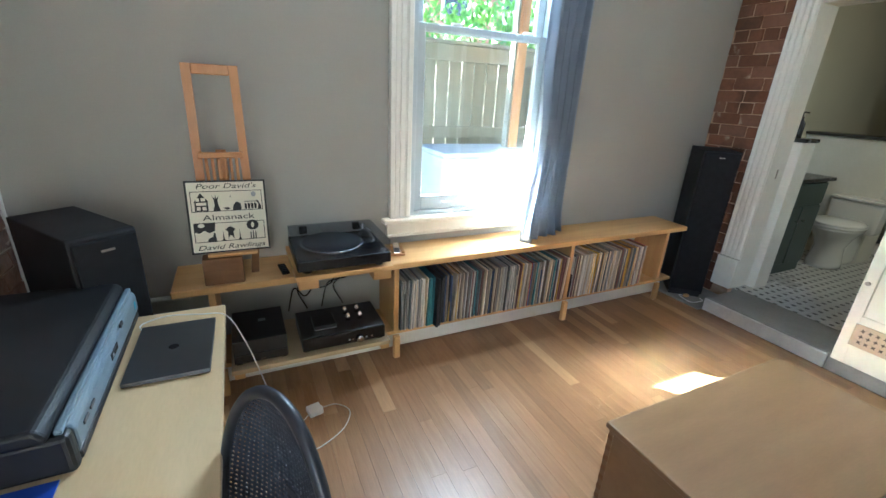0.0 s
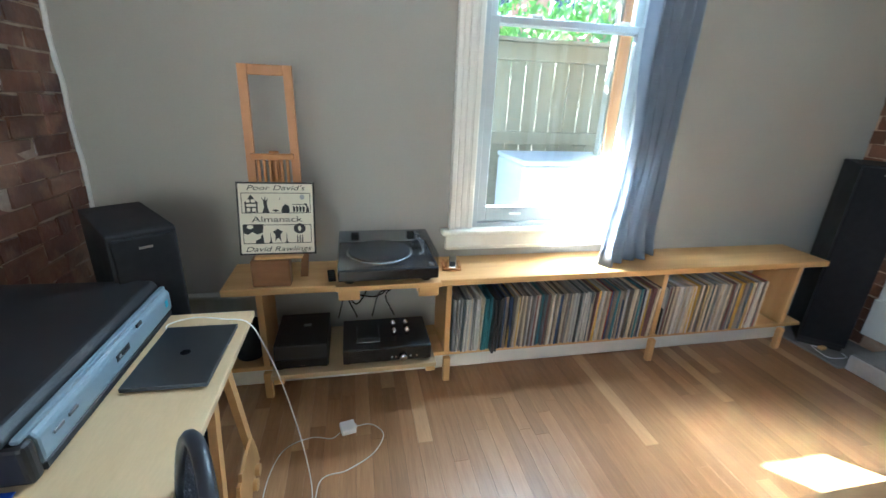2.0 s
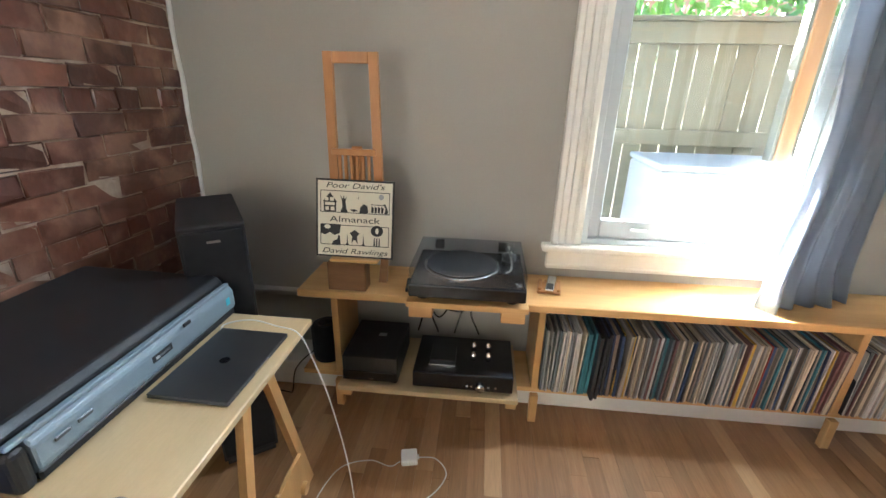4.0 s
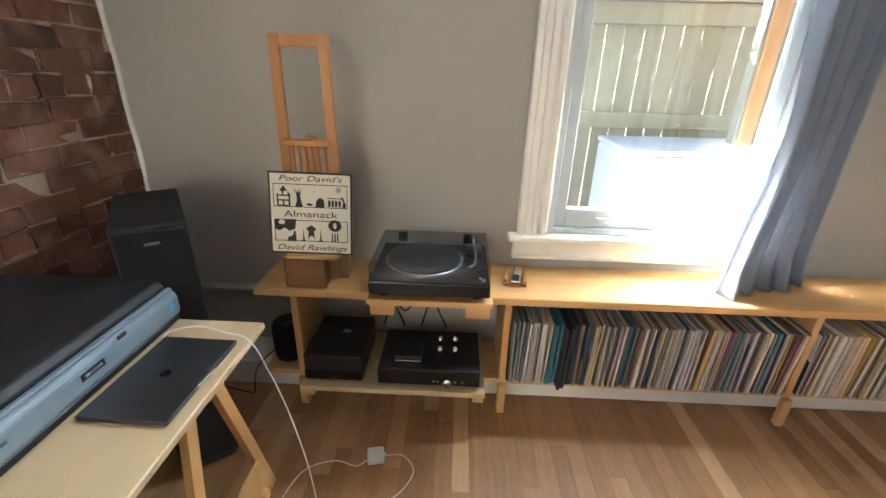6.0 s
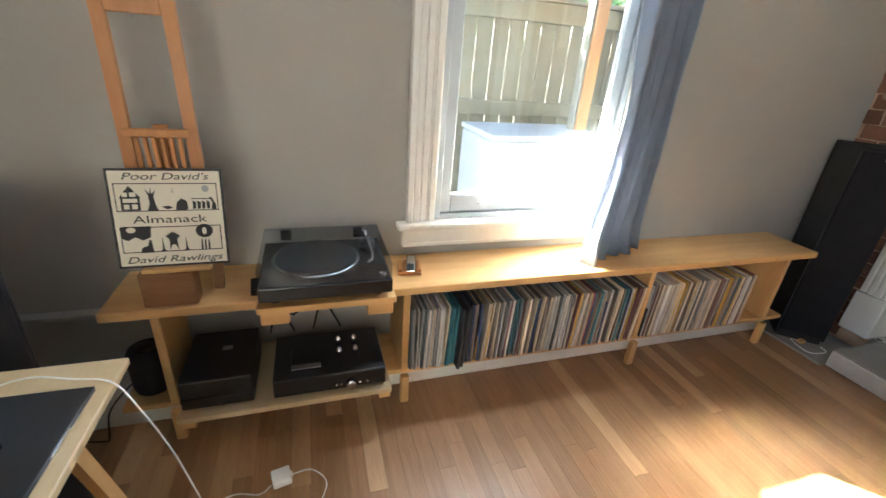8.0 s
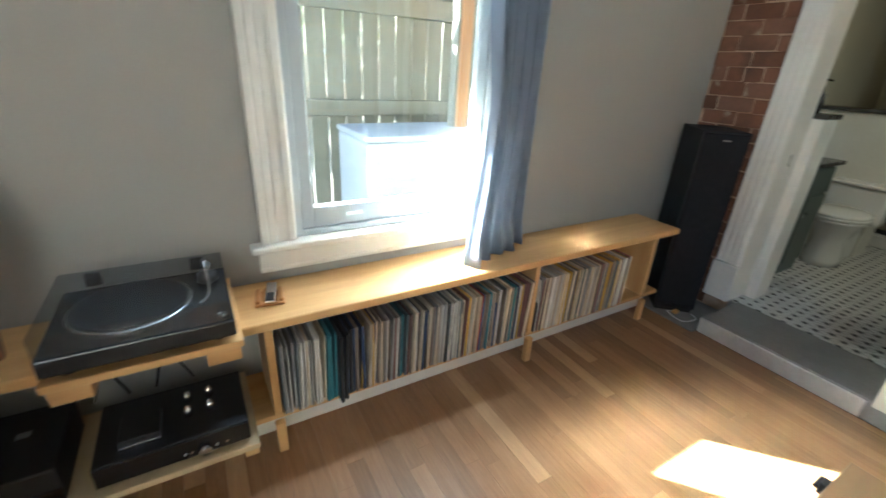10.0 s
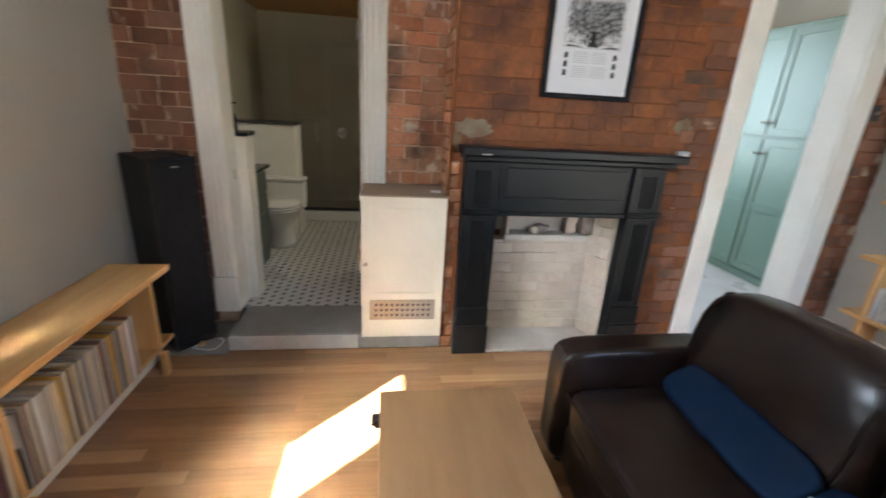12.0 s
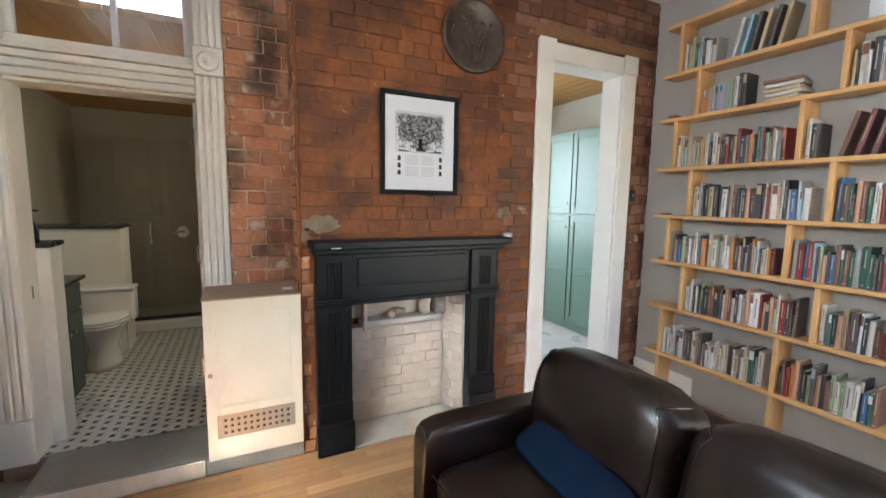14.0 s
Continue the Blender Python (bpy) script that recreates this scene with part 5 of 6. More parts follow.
# ---- fireplace ----
def mantel():
    f = thing("fireplace_mantel", pose(0, 0, 0), "black painted wooden fireplace mantel with fluted pilasters", "fireplace")
    for y0, y1 in ((0.735, 0.945), (-0.31, -0.1)):
        p = part("pilaster", bx(3.475, EB - 0.002, y0, y1, 0.001, 1.25, 0.004), MANTEL, f)
        part("base_block", bx(3.445, 3.4745, y0 - 0.008, y1 + 0.008, 0.001, 0.2, 0.005), MANTEL, p)
        part("sub_base", bx(3.455, 3.4745, y0, y1, 0.201, 0.33, 0.005), MANTEL, p)
        bm = bmesh.new()
        for z0, z1 in ((0.36, 0.9), (1.0, 1.2)):
            for k in range(5):
                y = y0 + 0.055 + k * 0.02
                bx(3.466, 3.4748, y, y + 0.011, z0, z1, 0.003, bm)
        part("fluting", bm, MANTEL, p)
        bm = bmesh.new()
        for k in range(3):
            bx(3.462 - 0.004 * k, 3.4747, y0 - 0.006, y1 + 0.006, 0.93 + 0.016 * k, 0.942 + 0.016 * k, 0.003, bm)
        part("necking", bm, MANTEL, p)
        part("edge_bead", tube([(3.474, y0 + 0.02, 0.34), (3.474, y0 + 0.02, 0.92)], 0.006, per=2), MANTEL, p)
    fr = part("frieze", bx(3.5, EB - 0.002, -0.1, 0.735, 0.93, 1.26, 0.003), MANTEL, f)
    part("frieze_panel", bx(3.49, 3.4995, -0.06, 0.695, 1.04, 1.22, 0.004), MANTEL, fr)
    part("lintel_bead", bx(3.486, 3.4995, -0.1, 0.735, 0.93, 0.96, 0.005), MANTEL, fr)
    part("bed_mould", bx(3.43, EB - 0.002, -0.335, 0.965, 1.251, 1.288, 0.01, None, 2), MANTEL, f)
    part("shelf", bx(3.37, EB - 0.002, -0.365, 0.98, 1.289, 1.335, 0.008, None, 3), MANTEL, f)
    part("chipped_edge", bx(3.368, 3.3705, 0.82, 0.875, 1.296, 1.303, 0.0005), WHITE, f, "chipped pale spot")


mantel()
fire = thing("firebox", pose(0, 0, 0), "shallow whitewashed brick firebox without a grate", "fireplace", kind="structure")
part("hearth_slab", bx(3.46, 3.855, -0.13, 0.765, 0.001, 0.02, 0.003), STONEW, fire)
part("back", bx(3.75, 3.855, -0.02, 0.77, 0.021, 0.7, 0), FIREM, fire)
part("right_cheek", prism([(3.57, -0.135), (3.855, -0.135), (3.855, -0.025), (3.755, -0.025), (3.59, -0.105)], 0.93, Matrix(((1, 0, 0, 0), (0, 0, 1, 0), (0, 1, 0, 0.015), (0, 0, 0, 1)))), FIREM, fire)
part("left_cheek", bx(3.57, 3.75, 0.76, 0.778, 0.021, 0.94, 0), SOOT, fire)
part("ledge", bx(3.72, 3.856, 0.0, 0.6, 0.701, 0.745, 0.008), STONEW, fire)
part("throat_back", bx(3.84, 3.858, -0.02, 0.77, 0.746, 0.945, 0), FIREM, fire)
part("grey_block", bx(3.72, 3.84, -0.03, 0.06, 0.746, 0.94, 0.01), SOOT, fire, "smoke stained block")
part("loose_mortar", soft(3.74, 3.82, 0.07, 0.16, 0.745, 0.9, 3, 6, 0.02), FIREBR, fire, smooth=True)
part("loose_mortar", soft(3.72, 3.8, 0.56, 0.6, 0.66, 0.93, 3, 6, 0.015), FIREBR, fire, smooth=True)
part("rubble", soft(3.76, 3.83, 0.25, 0.36, 0.745, 0.81, 2.6, 6, 0.025), SOOT, fire, smooth=True)
part("rubble", soft(3.75, 3.79, 0.36, 0.41, 0.745, 0.785, 2.6, 5, 0.015), FIREBR, fire, smooth=True)

# heater cover in the recess
rad = thing("heater_cover", pose(0, 0, 0.105), "cream painted panelled heater cover with a metal grille", "heater cover")
part("box", bx(3.52, E - 0.003, 1.03, 1.535, 0.002, 0.915, 0.004), CREAM, rad)
bm = bx(3.508, 3.5195, 1.03, 1.09, 0.0, 0.915, 0.0015)
bx(3.508, 3.5195, 1.475, 1.535, 0.0, 0.915, 0.0015, bm)
bx(3.508, 3.5195, 1.09, 1.475, 0.85, 0.915, 0.0015, bm)
bx(3.508, 3.5195, 1.09, 1.475, 0.0, 0.3, 0.0015, bm)
bx(3.502, 3.5078, 1.085, 1.48, 0.3, 0.312, 0.002, bm)
part("front_frame", bm, CREAM, rad)
part("lid", bx(3.502, E - 0.003, 1.025, 1.54, 0.9165, 0.926, 0.002), LIDW, rad, "unpainted brown top board")
gr = part("grille", bx(3.503, 3.5078, 1.075, 1.485, 0.125, 0.262, 0.001), BRASSY, rad, "cast metal scroll grille")
bm = bmesh.new()
for i in range(11):
    for j in range(3):
        cy, cz = 1.115 + i * 0.033, 0.158 + j * 0.0355
        pts = [(cy + (0.013 if k % 2 else 0.006) * math.cos(k * math.pi / 4 + j), cz + (0.014 if k % 2 else 0.006) * math.sin(k * math.pi / 4 + j)) for k in range(8)]
        prism([(-y, z) for y, z in pts], 0.0008, Matrix(((0, 1, 0, 3.5021), (-1, 0, 0, 0), (0, 0, 1, 0), (0, 0, 0, 1))), bm)
part("scroll_opening", bm, INK, gr, "dark scroll openings")
solid("small_tag", bx(3.6, 3.66, 1.06, 1.12, 1.036, 1.04, 0.001), WPAPER, "small paper tag on the heater cover", "tag")
part("skirting", bx(3.545, 3.558, 1.022, 1.555, 0.0, 0.1, 0.004), STONE, hearth)

# ---- framed print and round relief on the chimney ----
pic = thing("framed_print", pose(EB - 0.004, 0.265, 1.617, 0, 0, -90), "black framed print of a tree on white paper", "picture")
PW, PH = 0.54, 0.64
for a, b, c, d in ((-PW / 2, PW / 2, 0, 0.028), (-PW / 2, PW / 2, PH - 0.028, PH), (-PW / 2, -PW / 2 + 0.028, 0.0285, PH - 0.0285), (PW / 2 - 0.028, PW / 2, 0.0285, PH - 0.0285)):
    part("frame_bar", bx(a, b, -0.028, -0.008, c, d, 0.003), CLOTH, pic)
part("paper", bx(-PW / 2 + 0.02, PW / 2 - 0.02, -0.012, -0.01, 0.02, PH - 0.02, 0), WPAPER, pic)
bm = bmesh.new()
rp = random.Random(11)
Yp = -0.0135
for k in range(1300):
    cx, cz = rp.uniform(-0.155, 0.155), rp.uniform(0.29, 0.505)
    if cz < 0.34 and abs(cx) > 0.05 and rp.random() < 0.6:
        continue
    L, t = rp.uniform(0.006, 0.022), rp.uniform(0, math.pi)
    dx, dz = L * math.cos(t), L * math.sin(t)
    nx, nz = -0.0013 * math.sin(t), 0.0013 * math.cos(t)
    prism([(cx - dx - nx, cz - dz - nz), (cx + dx, cz + dz), (cx - dx + nx, cz - dz + nz)], 0.001, pose(0, Yp, 0), bm)
prism([(-0.035, 0.275), (-0.014, 0.3), (-0.017, 0.355), (0.015, 0.355), (0.014, 0.3), (0.04, 0.275)], 0.001, pose(0, Yp, 0), bm)
for s in (-1, 1):
    for q in (0.31, 0.34, 0.37):
        prism([(s * 0.01, q), (s * 0.13, q + 0.06), (s * 0.125, q + 0.061), (s * 0.01, q + 0.005)], 0.001, pose(0, Yp, 0), bm)
    prism([(s * 0.05, 0.272), (s * 0.15, 0.272), (s * 0.15, 0.282), (s * 0.1, 0.279)], 0.001, pose(0, Yp, 0), bm)
for a, b, c, d in ((-0.168, 0.168, 0.268, 0.2695), (-0.168, 0.168, 0.516, 0.5175), (-0.168, -0.1665, 0.2695, 0.516), (0.1665, 0.168, 0.2695, 0.516)):
    bx(a, b, Yp, Yp + 0.001, c, d, 0, bm)
part("tree_drawing", bm, INK, pic, "black ink tree with spreading branches")
bm = bmesh.new()
for col in range(2):
    for k in range(13):
        if k == 6:
            continue
        w = rp.uniform(0.085, 0.1)
        bx(-0.105 + col * 0.11, -0.105 + col * 0.11 + w, -0.0125, -0.0122, 0.118 + k * 0.0105, 0.1225 + k * 0.0105, 0, bm)
part("text_lines", bm, PALEINK, pic, "unreadable grey lines of print")
for s in (-1, 1):
    for z in (0.14, 0.185, 0.23):
        flat([(s * 0.145 + dx, z + dz) for dx, dz in ((-0.012, -0.016), (0.008, -0.018), (0.012, 0.0), (0.004, 0.016), (-0.01, 0.012))], pic, INK, "vignette", -0.0135)

med = thing("round_relief", pose(EB - 0.004, -0.115, 2.67, 0, -90, 0), "round dark bronze relief plaque hanging on the brick", "plaque")
part("disc", lathe([(0.235, 0.0), (0.24, 0.012), (0.235, 0.026), (0.215, 0.03), (0.205, 0.018), (0.02, 0.02)], seg=48), BRONZE, med, smooth=True)
rr = random.Random(8)
for k in range(26):
    a, d = rr.uniform(0, 6.28), rr.uniform(0.02, 0.16)
    w = rr.uniform(0.02, 0.05)
    part("relief_form", soft(-w, w, -0.014, 0.014, -0.006, 0.011, 2.4, 4, 0.005), BRONZE, med, smooth=True).matrix_local = pose(d * math.cos(a), d * math.sin(a), 0.02, 0, 0, rr.gauss(0, 35))

box = thing("outlet_box", pose(EB - 0.01, -0.42, 1.28), "small grey outlet box on the brick beside the mantel", "outlet")
part("box", bx(-0.045, -0.001, -0.035, 0.035, 0, 0.075, 0.004), ACGREY, box)
part("socket", bx(-0.048, -0.0455, -0.018, 0.018, 0.015, 0.06, 0.001), WHITEP, box)
sw = thing("light_switch", pose(EB - 0.01, -1.72, 1.6), "small dark switch plate on the brick", "switch")
part("plate", bx(-0.008, -0.001, -0.03, 0.03, 0, 0.1, 0.002), MATTB, sw)
part("toggle", bx(-0.016, -0.0085, -0.006, 0.006, 0.04, 0.06, 0.001), BRASSY, sw)
part("latch", cyl(0.012, 0.012, (3.498, 1.51, 0.5), (3.5078, 1.51, 0.5), 16), BRASSY, rad, "small brass latch")
sh = thing("speaker_wire", pose(3.6, 2.55, 0.012), "loose speaker wire on the stone floor", "wire")
part("strand", tube([(0.1, 0.1, 0.004), (0.03, -0.02, 0.004), (-0.04, 0.02, 0.01), (-0.06, -0.1, 0.004), (0.02, -0.14, 0.02), (0.08, -0.08, 0.004)], 0.003), WHITEP, sh, smooth=True)
part("plug", bx(-0.02, 0.02, -0.03, 0.0, 0.001, 0.022, 0.003), PINE, sh)

# ---- bookcase on the south wall ----
BK = thing("wall_bookcase", pose(0, 0, 0), "wide pine wall bookcase with staggered uprights", "bookcase")
LEV = [0.372, 0.763, 1.13, 1.496, 1.868, 2.249, 2.591, 2.958]
BF = -1.74
for z in LEV:
    part("shelf_board", bx(0.9, 3.345, S + 0.002, BF, z - 0.028, z, 0.003), PINE, BK)
for k, (a, b) in enumerate(zip(LEV, LEV[1:])):
    xs = (3.2, 2.375, 1.54) if k % 2 == 0 else (3.045, 2.195, 1.37)
    for x in xs:
        part("upright", bx(x, x + 0.028, S + 0.003, BF - 0.004, a + 0.0005, b - 0.0285, 0.002), PINE_V, BK)
for x in (3.2, 2.375, 1.54):
    part("upright", bx(x, x + 0.028, S + 0.003, BF - 0.004, 0.001, LEV[0] - 0.0285, 0.002), PINE_V, BK)

BC = [((0.62, 0.59, 0.52), "cream"), ((0.05, 0.05, 0.055), "black"), ((0.2, 0.1, 0.065), "brown"), ((0.3, 0.04, 0.035), "red"), ((0.05, 0.14, 0.1), "dark green"),
      ((0.06, 0.14, 0.28), "blue"), ((0.5, 0.4, 0.24), "tan"), ((0.6, 0.24, 0.05), "orange"), ((0.3, 0.3, 0.3), "grey"), ((0.7, 0.7, 0.68), "white"), ((0.16, 0.06, 0.06), "maroon"), ((0.34, 0.42, 0.24), "pale green"), ((0.4, 0.34, 0.5), "lilac"), ((0.56, 0.3, 0.17), "peach"), ((0.3, 0.5, 0.58), "pale blue"), ((0.1, 0.085, 0.075), "dark brown")]
BM = [mat("cover_" + n.replace(" ", "_"), [tuple(c * 0.85 for c in col), col], 0.5, 20, var=0.08, bump=0.08, fine=120, rnd=0.15) for col, n in BC]
BLAB = mat("spine_label", (0.4, 0.34, 0.24), 0.6, 20, rnd=0.35)
BMESH = {}


def book_mesh(c, s, v=0):
    """s: 0 thin, 1 medium, 2 thick; v: the print on the spine; rounded spine towards +y, pages inside."""
    if (c, s, v) in BMESH:
        return BMESH[c, s, v]
    w, d = ((0.0135, 0.12), (0.022, 0.14), (0.034, 0.15))[s]
    bm = bmesh.new()
    n = 5
    pts = [(-w / 2, -d), (-w / 2, -0.004)] + [(-w / 2 + w * k / n, -0.004 + 0.004 * math.sin(math.pi * k / n)) for k in range(1, n)] + [(w / 2, -0.004), (w / 2, -d), (w / 2 - 0.002, -d), (w / 2 - 0.002, -0.008), (-w / 2 + 0.002, -0.008), (-w / 2 + 0.002, -d)]
    prism(pts, 1.0, Matrix(((1, 0, 0, 0), (0, 0, 1, 0), (0, 1, 0, 0), (0, 0, 0, 1))), bm)
    nf = len(bm.faces)
    bx(-w / 2 + 0.0021, w / 2 - 0.0021, -d + 0.003, -0.0082, 0.012, 0.988, 0, bm)
    bm.faces.ensure_lookup_table()
    for f in bm.faces[nf:]:
        f.material_index = 1
    nf = len(bm.faces)
    marks = ((), ((0.08, 0.3, 0.84),), ((0.2, 0.84, 0.88), (0.08, 0.25, 0.7)), ((0.3, 0.05, 0.08), (0.07, 0.35, 0.9)), ((0.4, 0.7, 0.95),), ((0.08, 0.5, 0.92), (0.16, 0.06, 0.1)))[v]
    for half, z0, z1 in marks:
        bx(-w * half, w * half, -0.002, 0.0005, z0, z1, 0, bm)
    bm.faces.ensure_lookup_table()
    for f in bm.faces[nf:]:
        f.material_index = 2
    print_on = BM[2] if c in (0, 6, 9, 11, 14) else BLAB if v != 4 else BM[(c + 5) % 12]
    BMESH[c, s, v] = (w, mesh_of("book", bm, [BM[c], PAGES, print_on]))
    return BMESH[c, s, v]


rb = random.Random(21)


def book(x, z, h, c, s, lean=0.0, back=0.0):
    w, me = book_mesh(c, s, rb.randrange(6))
    ob = new("book", me)
    ob.matrix_world = pose(x - w / 2, BF - 0.02 - back, z + 0.0005 + (w / 2 * abs(math.sin(radians(lean)))), 0, lean, rb.gauss(0, 0.8)) @ Matrix.Diagonal((1, 1, h, 1))
    tagged(ob, "%s%s book standing on the pine bookcase" % (("thin ", "", "thick ")[s], BC[c][1]), "book", "books on the bookcase")
    return w


def fill(x0, x1, z, hmax, weights, limit=60, lean_end=True):
    """Books from x0 towards smaller x, down to x1."""
    x = x0
    while x > x1 + 0.05:
        s = rb.choices((0, 1, 2), (5, 4, 2))[0]
        c = rb.choices(range(16), weights + (0, 1, 1, 3))[0]
        h = min(hmax, rb.choice((rb.uniform(0.165, 0.2), rb.uniform(0.19, 0.235), rb.uniform(0.21, 0.26))))
        lean = rb.choice((0, 0, 0, 0.8, -0.8))
        x -= book(x, z, h, c, s, lean, abs(rb.gauss(0, 0.008))) + 0.0015


MIX = (7, 7, 3, 2, 2, 1, 4, 1, 4, 5, 2, 1)
PALE = (10, 2, 1, 1, 1, 0, 6, 1, 3, 8, 1, 1)
DARK = (3, 6, 4, 3, 4, 2, 2, 1, 3, 2, 4, 1)
fill(3.19, 2.42, LEV[0], 0.24, PALE)
fill(2.36, 1.85, LEV[0], 0.26, MIX)
fill(3.035, 2.25, LEV[1], 0.25, MIX)
fill(2.185, 1.7, LEV[1], 0.24, DARK)
fill(3.19, 2.42, LEV[2], 0.24, MIX)
fill(2.365, 1.7, LEV[2], 0.25, (1, 4, 2, 3, 7, 2, 1, 1, 4, 1, 2, 2))
fill(3.035, 2.28, LEV[3], 0.25, MIX)
fill(2.185, 1.9, LEV[3], 0.26, DARK)
fill(3.19, 2.42, LEV[4], 0.24, (5, 4, 3, 3, 1, 1, 4, 1, 3, 3, 3, 1))
fill(2.36, 2.28, LEV[4], 0.26, (0, 0, 0, 0, 0, 0, 0, 0, 0, 1, 0, 0))
for k in range(4):
    book(2.2 - k * 0.07, LEV[4], 0.25, (2, 10, 10, 1)[k], 1, -14 + k)
px = 3.035
for c, tall in ((13, 0.17), (7, 0.172), (13, 0.18), (6, 0.172), (13, 0.18), (14, 0.185), (8, 0.18), (14, 0.19), (12, 0.185), (12, 0.19), (11, 0.2), (14, 0.19), (11, 0.195), (11, 0.2), (9, 0.21), (1, 0.225), (1, 0.22)):
    px -= book(px, LEV[5], tall, c, 1 if c in (9, 1) else 0) + 0.003
fill(2.185, 1.9, LEV[5], 0.24, MIX)
fill(3.19, 2.95, LEV[6], 0.24, (4, 1, 1, 0, 0, 0, 4, 0, 2, 3, 0, 6))
for k in range(6):
    book(2.85 - k * 0.055, LEV[6], 0.25, (9, 14, 15, 6, 15, 6)[k], 1, -12)
for k in range(5):
    st = new("stacked_book", book_mesh((6, 0, 6, 0, 2)[k], 1)[1])
    st.matrix_world = pose(2.62 - 0.012 * (k % 2), BF - 0.03 + 0.006 * k, LEV[5] + 0.0145 + k * 0.027, 0, -90, 4 * (k - 2)) @ Matrix.Diagonal((1, 1, 0.2, 1))
    tagged(st, "pale paperback lying in a stack on the shelf", "book", "stacked books")
for x, z, w, h in ((3.27, LEV[5], 0.06, 0.03), (3.27, LEV[2], 0.05, 0.018), (3.28, LEV[3], 0.05, 0.014)):
    solid("trinket_box", bx(x - w / 2, x + w / 2, BF - 0.11, BF - 0.03, z + 0.0005, z + h, 0.004), BROWNW, "small dark wooden box on the shelf end", "box", group="boxes on the bookcase")
solid("white_panel", bx(1.9, 2.15, BF - 0.06, BF - 0.04, LEV[6] + 0.0005, LEV[6] + 0.3, 0.002), WPAPER, "white canvas board leaning on the bookcase", "canvas")

# ---- garden outside the window ----
solid("ground", bx(-300, 300, NN + 0.25, 600, -0.25, -0.15, 0), EARTH, "pale paved garden ground", "ground", "structure")
FY = 4.75
fence = thing("fence", pose(0, 0, 0), "tall cream painted board fence", "fence")
part("top_rail", bx(-0.5, 6.5, FY - 0.03, FY + 0.03, 1.78, 1.93, 0.004), FENCE, fence)
part("cap", bx(-0.5, 6.5, FY - 0.06, FY + 0.06, 1.931, 1.965, 0.004), FENCE, fence)
part("mid_rail", bx(-0.5, 6.5, FY - 0.035, FY + 0.02, 1.03, 1.15, 0.004), FENCE, fence)
part("bottom_rail", bx(-0.5, 6.5, FY - 0.035, FY + 0.02, -0.1, 0.05, 0.004), FENCE, fence)
bme = mesh_of("fence_board", bx(0, 0.138, 0, 0.02, 0, 1.88, 0.002), FENCE)
for k in range(48):
    ob = new("fence_board", bme)
    ob.parent = fence
    ob.matrix_local = pose(-0.5 + k * 0.146, FY + 0.022, -0.1)
for x in (0.6, 3.45, 5.9):
    part("post", bx(x, x + 0.1, FY - 0.06, FY + 0.02, -0.14, 2.0, 0.005), FENCE, fence)
post = thing("cedar_post", pose(0, 0, -0.15), "warm cedar porch post outside the window", "post")
part("shaft", bx(2.78, 2.88, 4.12, 4.22, 0.0, 2.569, 0.006), POSTW, post)
part("side_board", bx(2.755, 2.779, 4.13, 4.21, 0.0, 2.569, 0.004), FENCE, post)

# unseen roof assumed over the post, added to end the floor's sun patch
roof = thing("sun_cut_roof", pose(0, 0, 0), "unseen sloping timber roof added over the cedar post to cut the sun", "porch roof")
part("beam", bx(-0.6, 4.6, 4.1, 4.24, 2.42, 2.56, 0.006), POSTW, roof)
part("roof_deck", prism([(NN + 0.13, 2.98), (4.46, 2.53), (4.46, 2.568), (NN + 0.13, 3.02)], 5.2, Matrix(((0, 1, 0, -0.6), (1, 0, 0, 0), (0, 0, 1, 0), (0, 0, 0, 1)))), FENCE, roof)


def condenser():
    c = thing("air_conditioner", pose(2.42, 4.0, -0.13), "grey outdoor air conditioning unit", "air conditioner")
    part("cabinet", bx(-0.48, 0.48, -0.2, 0.42, 0.03, 1.1, 0.03, None, 3), ACGREY, c)
    part("base", bx(-0.46, 0.46, -0.18, 0.4, 0.0, 0.0295, 0.003), MATTB, c)
    part("top_cover", bx(-0.485, 0.485, -0.205, 0.425, 1.1005, 1.14, 0.012, None, 2), ACGREY, c)
    for k in range(16):
        part("louvre", bx(-0.42, 0.42, -0.214, -0.2005, 0.12 + k * 0.056, 0.145 + k * 0.056, 0.002), ACGREY, c)


condenser()
bm = bmesh.new()
rl = random.Random(4)
for k in range(11000):
    cx = rl.uniform(-1.5, 7.5) if k < 5200 else rl.uniform(1.6, 5.2)
    top = (2.15 if cx < 1.2 else 2.85 if cx > 3.6 else 3.35) + 0.25 * math.sin(cx * 1.3) + 0.25 * noise.noise((cx * 0.9, 3, 0))
    z = rl.uniform(1.6, top)
    y = 5.6 + rl.uniform(-0.5, 0.7)
    if noise.noise((cx * 1.7, y * 1.5, z * 1.7)) < -0.12:
        continue
    s = rl.uniform(0.03, 0.075)
    q = Euler((rl.uniform(0, 6), rl.uniform(0, 6), rl.uniform(0, 6))).to_matrix().to_4x4()
    mm = Matrix.Translation((cx, y, z)) @ q
    vs = [bm.verts.new(mm @ Vector(p)) for p in ((-s, 0, 0), (0, -s * 0.5, s * 0.12), (s, 0, 0), (0, s * 0.5, s * 0.12))]
    bm.faces.new(vs)
hedge = thing("leafy_shrub", pose(0, 0, 0), "bright green leafy shrubs behind the fence", "shrub")
part("leaves", bm, LEAF, hedge)
for x in (0.3, 1.9, 3.4, 5.0, 6.6):
    part("stem", cyl(0.05, 0.02, (x, 5.6, -0.2), (x + 0.1, 5.65, 2.3), 8), BARK, hedge)


